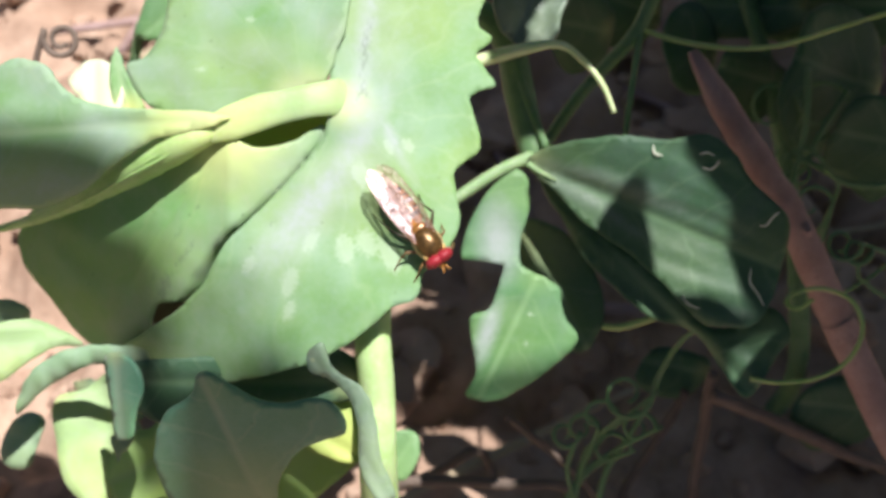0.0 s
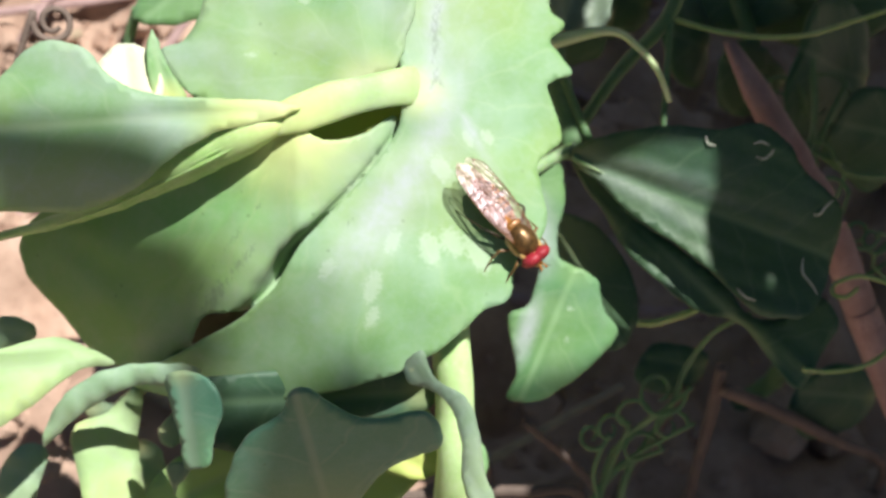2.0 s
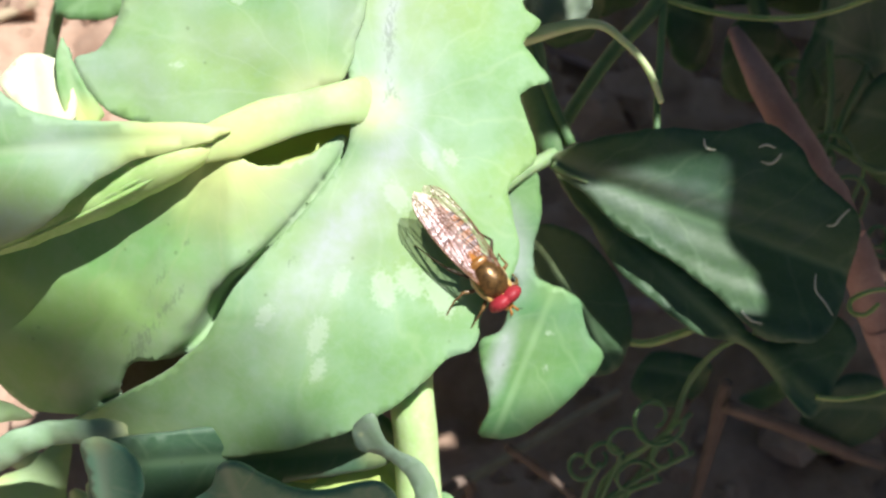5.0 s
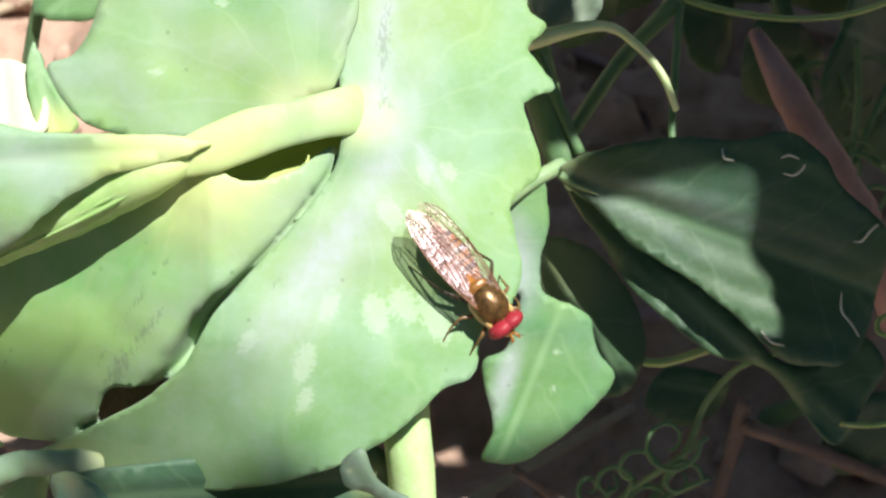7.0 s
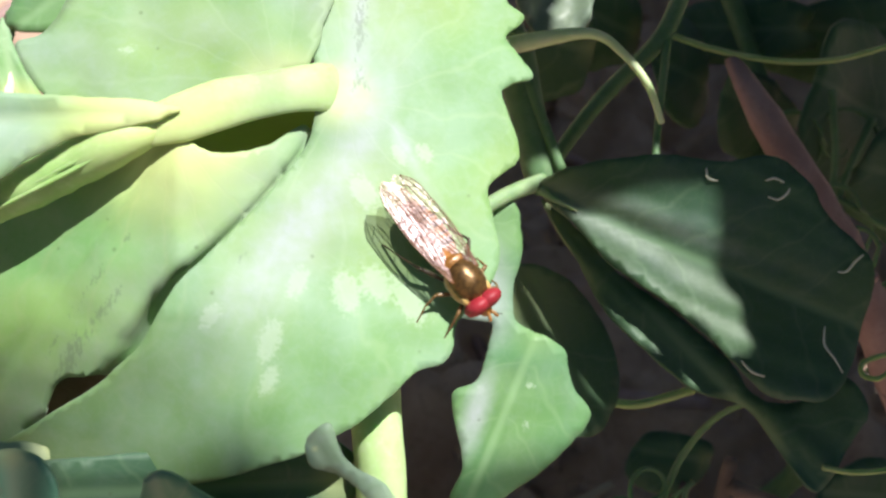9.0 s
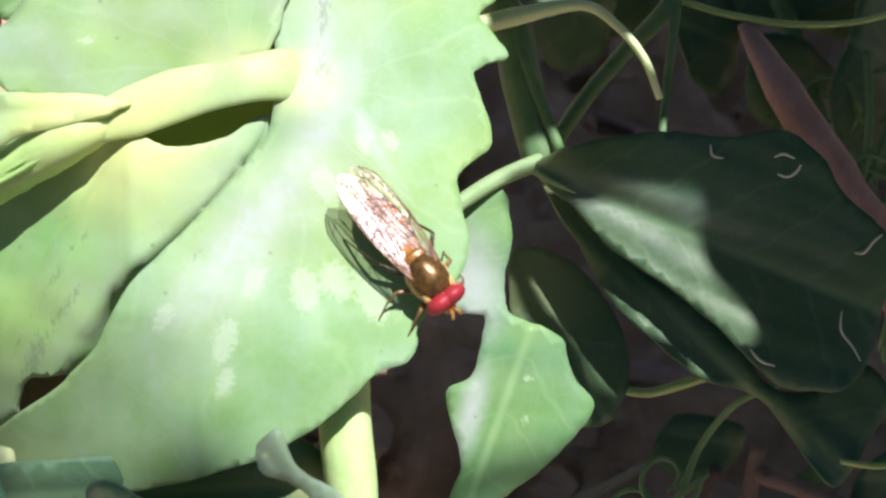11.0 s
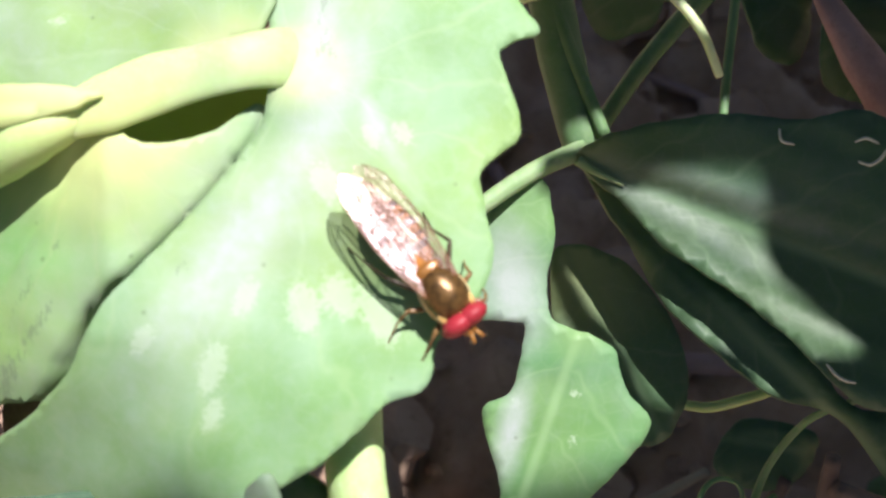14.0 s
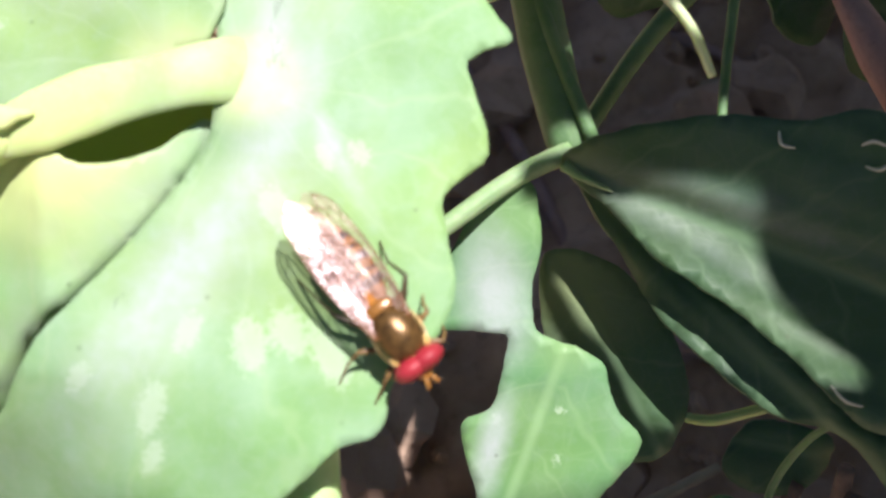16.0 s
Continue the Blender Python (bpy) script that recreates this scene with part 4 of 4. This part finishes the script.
def clods():
    seed = bmesh.new()
    bmesh.ops.create_icosphere(seed, subdivisions=2, radius=1)
    seed.verts.index_update()
    ball, tris = [v.co.copy() for v in seed.verts], [[v.index for v in f.verts] for f in seed.faces]
    seed.free()
    rr = random.Random(3)
    verts, faces = [], []
    for i in range(1500):
        x, y = rr.uniform(-0.14, 0.14), rr.uniform(0.03, 0.32)
        r = 0.0008 + 0.0040 * rr.random() ** 3
        p = on_soil(x, y) + Vector((0, 0, r * 0.3))
        n, shift = len(verts), Vector((i * 1.7, i * 0.6, i * 2.3))
        flat = Vector((rr.uniform(0.8, 1.2), rr.uniform(0.8, 1.2), rr.uniform(0.6, 0.9)))
        for q in ball:
            k = r * (1 + 0.55 * noise.noise(q * 1.4 + shift) + 0.40 * noise.noise(q * 3.3 + shift))
            verts.append((p.x + q.x * k * flat.x, p.y + q.y * k * flat.y, p.z + q.z * k * flat.z))
        faces += [[n + a for a in f] for f in tris]
    me = bpy.data.meshes.new("soil_crumbs")
    me.from_pydata(verts, [], faces)
    bm = bmesh.new()
    bm.from_mesh(me)
    bpy.data.meshes.remove(me)
    return tagged(part("soil_crumbs", bm, SOIL, smooth=False), "loose dry crumbs of brown soil", "soil", kind="stuff")


clods()

# ---- shade: an unseen pea plant beyond the view, added between the sun and the shaded side ----
RAY = Vector((-0.30, 1.0, -0.80))
shade = thing("pea_plant", foot(112, 150, 0), "added unseen pea plant whose leaves cast the shade", "pea plant", "pea plants beyond the view")


def shade_leaf(outline, depth, up, seed):
    """A leaf up the sunbeam whose shadow falls on the outline, given at a depth of the plan."""
    moved = [(x - RAY.x * up, z - RAY.z * up) for x, z in outline]
    mx, mz = (sum(q[k] for q in moved) / len(moved) for k in (0, 1))
    return leaf("leaflet", moved, lambda x, z: depth - up + 0.1 * (x - mx), shade, LEAF_DARK, (moved[0], moved[len(moved) // 2]), "", 2.0, seed=seed, wave=0.6, per=4)


MOVER = [(24.0, -9.0), (23.4, -4.6), (22.2, -2.4), (20.8, -0.7), (19.5, 1.2), (19.0, 4.0), (18.4, 7.0), (15.0, 8.5), (11.5, 9.1), (7.4, 9.8), (8.0, 12.0), (15.1, 13.3), (24.5, 13.8), (33.3, 10.4), (38.7, 0.8), (36.8, -9.8), (31.5, -16.3), (25.6, -13.0)]
mover = shade_leaf([(x * 0.95, z * 0.95) for x, z in MOVER], 106.4, 70, 51.0)
FINGER = [(16.6, -8.0), (16.0, -3.0), (16.0, 3.0), (18.2, 6.6), (19.8, 6.0), (20.6, 1.6), (20.5, -3.5), (19.8, -8.0), (18.5, -9.5)]
finger = shade_leaf([(x * 0.95, z * 0.95) for x, z in FINGER], 106.4, 67, 55.0)
shade_leaf([(5.0, 17.2), (5.8, 17.6), (8.6, 21.4), (12.0, 26.0), (10.0, 32.0), (4.6, 29.0)], 105.5, 60, 56.0)
shade_leaf([(6.0, 1.0), (7.4, 1.2), (8.8, -1.2), (10.2, -2.6), (12.0, -6.6), (14.6, -8.4), (15.0, -10.8), (10.9, -11.0), (11.2, -8.0), (8.3, -3.4)], 114.5, 76, 57.0)
shade_leaf([(11.0, 19.5), (13.5, 18.8), (16.0, 24.0), (15.5, 33.0), (11.0, 33.0), (11.3, 25.0)], 105.5, 58, 58.0)
shade_leaf([(15.5, 22.0), (20.5, 21.0), (27.5, 8.0), (34.0, -3.0), (30.0, -5.5), (25.0, 3.5), (19.0, 11.0), (14.5, 18.0)], 110, 80, 59.0)
shade_leaf([(10.0, -28.0), (20.0, -28.0), (20.5, -15.5), (11.0, -15.0)], 118, 84, 60.5)
shade_leaf([(4.8, 8.9), (10.5, 8.9), (10.0, 12.7), (4.8, 12.7)], 112, 62, 61.5)
shade_leaf([(27.0, 15.0), (34.0, 12.5), (43.0, 10.0), (45.0, 25.0), (28.0, 26.0)], 100, 62, 62.5)
shade_leaf([(5.6, 18.6), (8.4, 18.4), (9.0, 22.0), (8.7, 30.0), (5.6, 30.0)], 100, 52, 63.5)
shade_leaf([(8.0, 11.4), (12.0, 9.8), (18.0, 9.2), (22.5, 12.0), (24.5, 22.0), (25.0, 33.0), (18.0, 33.0), (13.0, 21.0)], 113, 74, 52.0)
shade_leaf([(-23.1, -22.7), (-14.2, -20.9), (-3.8, -21.8), (2.7, -25.2), (3.2, -31.5), (0.2, -38.6), (-12.2, -39.5), (-22.1, -37.0), (-25.5, -29.7)], 200, 140, 54.0)
for gx, gz, r in ((25, -32, 9.5), (41, -34, 10), (57, -32, 11), (73, -30, 11), (20, -51, 11), (37, -53, 11), (55, -52, 11), (73, -50, 12), (18, -72, 13), (38, -74, 13), (58, -73, 13)):
    shade_leaf([(gx + r * (0.95 + 0.1 * math.sin(gx * k)) * math.cos(k * math.pi / 5), gz + r * (0.95 + 0.1 * math.cos(gz * k)) * math.sin(k * math.pi / 5)) for k in range(10)], 150, 88, 200.0 + gx + gz)
# far leaves added out of sight, only for their wide soft shadows
tall = thing("pea_plant", foot(150, -60, 60), "added unseen pea plant behind the viewer, casting soft shade", "pea plant", "pea plants beyond the view")
TALL = [(-40.0, 9.5), (-34.0, 8.6), (-28.0, 6.6), (-24.0, 2.4), (-22.8, -4.0), (-23.2, -10.0), (-23.6, -16.0), (-25.6, -16.4), (-26.2, -10.0), (-27.6, -3.2), (-33.0, -1.2), (-38.0, 1.0)]
veil = leaf("leaflet", [(x + 75, z + 200) for x, z in TALL], lambda x, z: -150.0, tall, LEAF_DARK, ((90, 190), (50, 205)), "", 2.0, seed=53.0, per=4)
OVER = [(-23.5, -9.0), (-17.0, -8.2), (-12.5, -8.4), (-11.5, -11.0), (-8.2, -14.0), (-7.6, -18.0), (-9.0, -26.0), (-19.5, -27.0), (-20.5, -21.0), (-21.8, -14.0)]
leaf("leaflet", [(x + 78, z + 208) for x, z in OVER], lambda x, z: -162.0, tall, LEAF_DARK, ((70, 200), (56, 186)), "", 2.0, seed=64.0, per=4)
part("stem", tube([rooted(150, -60, 60), (150, -110, 160), (130, -150, 200), (75, -152, 196)], (2.2, 2.0, 1.6, 1.0), 10), STEM_DARK, tall)
rnd = random.Random(8)
for i in range(11):
    for j in range(13):
        gx, gz = 7 + 16 * i + rnd.uniform(-3, 3), -30 + 20 * j + rnd.uniform(-4, 4)
        if (gx < 5) or (gx < 18 and gz < 0) or (gx < 26 and gz < -13):
            continue
        r = rnd.uniform(12.5, 15.5)
        out = [(gx + r * rnd.uniform(0.85, 1.1) * math.cos(a), gz + r * 1.1 * rnd.uniform(0.85, 1.1) * math.sin(a)) for a in (k * math.pi / 5 for k in range(10))]
        shade_leaf(out, 150, 92 + 5 * rnd.random(), 60.0 + i * 9 + j)
part("stem", tube([rooted(112, 150, 0), (112, 130, 30), (108, 90, 60), (90, 60, 80), (60, 55, 85)], (2.0, 1.8, 1.6, 1.4, 1.2), 10), STEM_DARK, shade)
for i in range(1, 5):
    part("side_stem", tube([(108, 90, 60), (90 - 4 * i, 62, 45 + 18 * i), (30 + 10 * i, 58, 42 + 20 * i)], (1.0, 0.9, 0.7), 8), STEM_DARK, shade)

# ---- hoverfly ----
def plain(name, color, rough=0.4, metal=0.0, grain=2500, dark=(0, 0, 0), amount=0.3, spec=0.5, hairy=0.0):
    M = Mat(name)
    n = M.noise(grain, 3, 0.6, M.obj())
    M.set(Base_Color=M.mix(M.math("MULTIPLY", M.ramp(n, 0.35, 0.7), amount), color, dark), Roughness=rough, Metallic=metal, Specular_IOR_Level=spec)
    M.b.inputs["Sheen Weight"].default_value = hairy
    return M.bump(n, 0.25, 0.00006).m


BRONZE = plain("bronze_back", (0.15, 0.08, 0.024), 0.36, 0.6, 3500, (0.035, 0.018, 0.006), 0.75, 0.6)
FLANK = plain("yellow_flank", (0.48, 0.31, 0.09), 0.55, 0.0, 4500, (0.28, 0.15, 0.03), 0.6, 0.4, 0.5)
HONEY = plain("honey_plate", (0.34, 0.15, 0.028), 0.35, 0.0, 3000, (0.35, 0.14, 0.02), 0.5, 0.6)
ORANGE = plain("orange_band", (0.34, 0.14, 0.025), 0.35, 0.0, 3000, (0.40, 0.13, 0.02), 0.5)
BROWN = plain("brown_plate", (0.24, 0.105, 0.022), 0.32, 0.15, 3000, (0.10, 0.04, 0.01), 0.7)
BLACK = plain("black_band", (0.015, 0.010, 0.008), 0.3, 0.0, 3000)
EYE_RED = plain("eye_red", (0.27, 0.020, 0.030), 0.5, 0.0, 9000, (0.30, 0.012, 0.020), 0.5, 0.35)
LEG = plain("leg_amber", (0.17, 0.095, 0.03), 0.4, 0.0, 4000, (0.06, 0.03, 0.01), 0.6)
LEG_DARK = plain("leg_dark", (0.05, 0.035, 0.015), 0.4, 0.0, 4000)
VEIN = plain("wing_vein", (0.16, 0.065, 0.025), 0.4, 0.0, 4000)


def wing_material(name, solid, light, dark):
    M = Mat(name)
    ob = M.obj()
    n = M.noise(1500, 3, 0.6, ob)
    tone = M.mix(M.ramp(M.noise(1500, 3, 0.65, ob), 0.44, 0.60), light, dark)
    M.set(Base_Color=tone, Roughness=0.30, Specular_IOR_Level=1.0, IOR=1.6)
    M.b.inputs["Specular Tint"].default_value = (1.0, 0.84, 0.90, 1)
    M.bump(n, 0.7, 0.00018)
    clear = M.add("BsdfTransparent", {"Color": (0.93, 0.90, 0.86, 1)})
    mix = M.add("MixShader", {0: solid, 1: clear.outputs[0], 2: M.b.outputs[0]})
    M.t.links.new(mix.outputs[0], M.t.nodes["Material Output"].inputs[0])
    return M.m


WING = wing_material("wing_membrane", 0.5, (0.72, 0.52, 0.51), (0.15, 0.055, 0.03))
WING_CLEAR = wing_material("wing_membrane_clear", 0.26, (0.66, 0.48, 0.44), (0.18, 0.08, 0.045))
UP = Vector((0, -0.98, 0.196)).normalized()
FWD = Vector((0.56, 0, -0.83))
FWD = (FWD - UP * FWD.dot(UP)).normalized()
LEFT = UP.cross(FWD)
FLY_AT = Vector((-1.10, 95.60, 0.38))


def L(x, y, z):
    """From the fly's own millimetres (ahead, to its left, up off the leaf) to the plan."""
    return tuple(FLY_AT + FWD * x + LEFT * y + UP * z)


def egg(c, r, pitch=0.0, seg=20, ring=14, lump=0.0):
    """An ellipsoid in the fly's frame: middle, half sizes, nose-down pitch in degrees."""
    bm = bmesh.new()
    bmesh.ops.create_uvsphere(bm, u_segments=seg, v_segments=ring, radius=1)
    turn = Matrix.Rotation(radians(pitch), 3, "Y")
    for v in bm.verts:
        q = v.co.copy()
        k = 1 + lump * noise.noise(q * 3)
        q = turn @ Vector((q.x * r[0] * k, q.y * r[1] * k, q.z * r[2] * k))
        v.co = V(*L(c[0] + q.x, c[1] + q.y, c[2] + q.z))
    bmesh.ops.recalc_face_normals(bm, faces=bm.faces[:])
    return bm


def limb(pts, radii, sides=8, per=4):
    return tube([L(*q) for q in pts], radii, sides, per)


fly = thing("hoverfly", V(*L(0, 0, -1.7)), "hoverfly with red eyes and bronze back resting on the leaf", "hoverfly")
thorax = part("thorax", egg((-0.08, 0, 0.0), (1.42, 1.05, 0.94), 6, lump=0.04), BRONZE, fly, "shiny bronze-brown back")
part("flank", egg((-0.10, 0, -0.20), (1.42, 1.16, 0.80), 6, lump=0.08), FLANK, thorax, "dusty yellow side")
part("shoulder", egg((0.72, 0.76, 0.02), (0.40, 0.24, 0.26), lump=0.1), FLANK, thorax, "yellow shoulder knob")
part("shoulder", egg((0.72, -0.76, 0.02), (0.40, 0.24, 0.26), lump=0.1), FLANK, thorax, "yellow shoulder knob")
part("scutellum", egg((-1.36, 0, 0.26), (0.44, 0.80, 0.34), 14, lump=0.08), BROWN, fly, "honey-coloured plate")
head = part("head", egg((1.26, 0, -0.16), (0.44, 0.98, 0.72)), FLANK, fly, "short broad head")
for s in (1, -1):
    part("eye", egg((1.40, 0.38 * s, 0.04), (0.50, 0.84, 0.86), 8, 24, 16), EYE_RED, head, "large brick-red eye")
part("face", egg((1.84, 0, -0.40), (0.34, 0.36, 0.50)), HONEY, head, "yellow face")
for s in (1, -1):
    part("antenna", limb([(1.98, 0.10 * s, -0.10), (2.16, 0.14 * s, 0.02), (2.36, 0.22 * s, -0.04), (2.48, 0.27 * s, -0.14)], (0.06, 0.08, 0.11, 0.09)), HONEY, head, "short orange feeler")
    part("bristle", limb([(2.30, 0.20 * s, 0.0), (2.46, 0.40 * s, 0.05), (2.58, 0.52 * s, 0.0)], (0.03, 0.025, 0.015), 6), LEG_DARK, head)
abdomen = part("abdomen", egg((-3.55, 0, -0.12), (2.35, 1.02, 0.52), -3), ORANGE, fly, "orange abdomen with black bands")
for x0, x1 in ((-1.75, -1.45), (-2.75, -2.35), (-3.15, -3.0), (-3.95, -3.55), (-4.35, -4.22), (-5.1, -4.75)):
    def rim(x):
        k = math.sqrt(max(0.02, 1 - ((x + 3.55) / 2.35) ** 2))
        return 1.02 * k + 0.02, 0.52 * k + 0.02
    bm = bmesh.new()
    rings = []
    for x in (x0, (x0 + x1) / 2, x1):
        a, b = rim(x)
        rings.append([bm.verts.new(V(*L(x, a * math.cos(t), -0.12 + (x + 3.55) * 0.05 + b * math.sin(t)))) for t in (2 * math.pi * k / 22 for k in range(22))])
    for p, q in zip(rings, rings[1:]):
        for k in range(22):
            bm.faces.new((p[k], p[(k + 1) % 22], q[(k + 1) % 22], q[k]))
    part("band", bm, BLACK, abdomen, "black cross band")


def wing(side, lean, roof, lift, skin):
    """A wing folded back over the abdomen; its own chart runs from the hinge (0) to the tip (1)."""
    length, wide = 7.05, 1.95
    hinge = Vector((-0.35, 0.92 * side, 0.52))

    def at(s, t, z=0.0):
        # s along, t across: 0 the outer (front) edge, 1 the inner (rear) edge
        x = -length * s
        y = (wide * (t - 0.38)) * -side
        p = Vector((x, y, z + 0.10 * math.sin(s * 9 + t * 5) * 0.35))
        p = Matrix.Rotation(radians(lean), 3, "Z") @ p
        p = Matrix.Rotation(radians(roof), 3, "X") @ p
        return V(*L(*(hinge + p + Vector((0, 0, lift * s)))))

    def span(s):
        front = 0.38 - 0.36 * math.sin(min(1, s * 1.6) * math.pi / 2) * (1 - max(0, (s - 0.80) / 0.20) ** 2.6)
        rear = 0.42 + 0.56 * math.sin(min(1, s * 1.5) * math.pi / 2) * (1 - max(0, (s - 0.72) / 0.28) ** 2.6)
        return front, rear

    bm = bmesh.new()
    rows = []
    for i in range(29):
        s = i / 28
        a, b = span(s)
        rows.append([bm.verts.new(at(s, a + (b - a) * j / 9)) for j in range(10)])
    for p, q in zip(rows, rows[1:]):
        for j in range(9):
            bm.faces.new((p[j], p[j + 1], q[j + 1], q[j]))
    ob = part("wing", bm, skin, fly, "clear wing with pinkish sheen, folded back")
    for f in (0.0, 0.10, 0.24, 0.42, 0.60, 0.80):
        line = []
        for i in range(9):
            s = i / 8 * (0.97 - 0.14 * f)
            a, b = span(s)
            line.append(VIEW.inverted() @ at(s, a + (b - a) * (f + 0.05 * math.sin(s * 7 + f * 9) * (f > 0.05)), 0.03) * 1000)
        part("vein", tube([tuple(q) for q in line], (0.05 if f < 0.05 else 0.03, 0.022), 6, 3), VEIN, ob)
    for s, f0, f1 in ((0.34, 0.10, 0.42), (0.55, 0.24, 0.60), (0.66, 0.42, 0.80), (0.80, 0.10, 0.42)):
        a, b = span(s)
        line = [VIEW.inverted() @ at(s + 0.03 * k, a + (b - a) * (f0 + (f1 - f0) * k / 3), 0.03) * 1000 for k in range(4)]
        part("vein", tube([tuple(q) for q in line], (0.022, 0.022), 6, 3), VEIN, ob)


wing(1, 5.5, 2.0, 0.0, WING_CLEAR)
wing(-1, -2.5, -10.0, 0.1, WING)

LEGS = (
    ((0.7, -0.7, -0.7), (1.1, -1.5, -0.5), (1.35, -2.0, -1.1), (1.6, -2.5, -1.62)),
    ((0.0, -0.8, -0.8), (-0.5, -1.8, -0.4), (-0.4, -2.5, -1.0), (0.0, -3.3, -1.64)),
    ((-0.8, -0.7, -0.8), (-2.4, -1.7, -0.4), (-3.4, -1.9, -0.9), (-4.7, -2.1, -1.62)),
    ((0.7, 0.7, -0.7), (1.2, 1.4, -0.6), (0.9, 1.7, -1.1), (0.6, 1.8, -1.62)),
    ((0.0, 0.8, -0.8), (-0.2, 1.6, -0.4), (-0.7, 1.7, -1.0), (-1.0, 1.9, -1.62)),
    ((-0.8, 0.7, -0.8), (-2.0, 1.75, -0.3), (-3.0, 1.5, -0.9), (-4.0, 1.75, -1.62)),
)
for hip, knee, ankle, toe in LEGS:
    hip, knee, ankle, toe = (Vector(q) for q in (hip, knee, ankle, toe))
    back_leg = hip.x < -0.5
    leg = part("leg", limb([hip, hip.lerp(knee, 0.5) + Vector((0, 0, 0.1)), knee], (0.09, 0.15, 0.10)), LEG_DARK if back_leg else LEG, fly, "thin amber leg" if not back_leg else "dark hind leg")
    part("shin", limb([knee, knee.lerp(ankle, 0.5), ankle], (0.09, 0.08, 0.07)), LEG_DARK if back_leg else LEG, leg)
    part("foot", limb([ankle, ankle.lerp(toe, 0.5), toe, toe + (toe - ankle).normalized() * 0.15], (0.065, 0.05, 0.05, 0.03)), LEG_DARK if back_leg else LEG, leg)


SWAY = ((0, 0, 0, 0), (1, -0.3, 0.1, 0.7), (2, -0.5, 0.05, 0.2), (3, -0.6, 0.12, 1.1), (4.1, -0.6, 0.15, 1.1), (6.4, -0.6, 0.2, 1.1), (7, -0.58, 0.2, 1.2), (8, -0.5, 0.15, -1.0), (9, -0.42, 0.13, -2.0), (12, -0.1, 0.13, -1.6), (14.5, -0.16, 0.1, -1.2), (16, -0.21, 0.24, 0.0))
SWING = ((0, 0, 0, 0), (1, -0.8, 0.3, 0.5), (2, -1.4, 0.4, 0.8), (3, -1.8, 0.6, 1.1), (4.1, -1.8, 0.7, 1.2), (6.4, -1.7, 0.9, 1.5), (7, -1.7, 0.95, 1.5), (8, -1.85, 0.4, 1.3), (9, -2.0, 0.03, 1.2), (12, -2.3, -0.13, 4.5), (14.5, -1.95, 0.05, 4.1), (16, -1.8, 0.36, 3.9))


def motions():
    # the second plant sways about its node, and its hanging leaflet swings further
    node = Vector((7.4, 110.4, 7.4))

    def swayed(dx, dz, turn):
        step = Matrix.Translation((node + Vector((dx, 0, dz))) / 1000) @ Matrix.Rotation(radians(-turn), 4, "Y") @ Matrix.Translation(-node / 1000)
        return VIEW @ step @ VIEW.inverted()

    home, hung = Matrix.Translation(back.location), Matrix.Translation(hanging.location)
    walk(back, [(t, swayed(*q) @ home) for t, *q in SWAY])
    walk(hanging, [(t, (swayed(*p) @ home).inverted() @ swayed(*q) @ home @ hung) for (t, *p), (_, *q) in zip(SWAY, SWING)])
    # the unseen leaf added to shade it shifts to move the shadow's edge
    home = mover.location.copy()
    side, rise = VIEW.to_3x3() @ Vector((1, 0, 0)), VIEW.to_3x3() @ Vector((0, 0, 1))
    walk(mover, [(t, Matrix.Translation(home + (side * d + rise * e) / 1000)) for t, d, e in ((0, 1.6, 6.0), (0.4, 0.8, 5.6), (0.9, -1.2, 4.2), (1.5, -2.0, 2.8), (2.0, 0.3, 0.8), (3.5, 0.8, 0.3), (7.0, 1.5, 0.0), (9.1, 0.4, 0.0), (12, -0.4, -0.8), (14.5, -0.5, 0.0), (16.0, -0.6, 0.0))])
    nook = finger.location.copy()
    walk(finger, [(t, Matrix.Translation(nook + side * d / 1000)) for t, d in ((0, -1.4), (0.9, -1.6), (1.5, -1.6), (2.0, 3.0), (3.5, 6.5), (7.0, 6.0), (9.1, 5.0), (12, 5.0), (14.5, 8.0), (16.0, 8.0))])
    # and so does the far one added behind the viewer
    rest = veil.location.copy()
    walk(veil, [(t, Matrix.Translation(rest + (side * d + rise * e) / 1000)) for t, d, e in ((0, 0.8, 0.0), (2.5, 0.8, 0.0), (4.1, 0.2, -1.0), (6.4, -1.0, -3.2), (9.0, -1.0, -3.6), (16.0, -1.0, -3.6))])


motions()
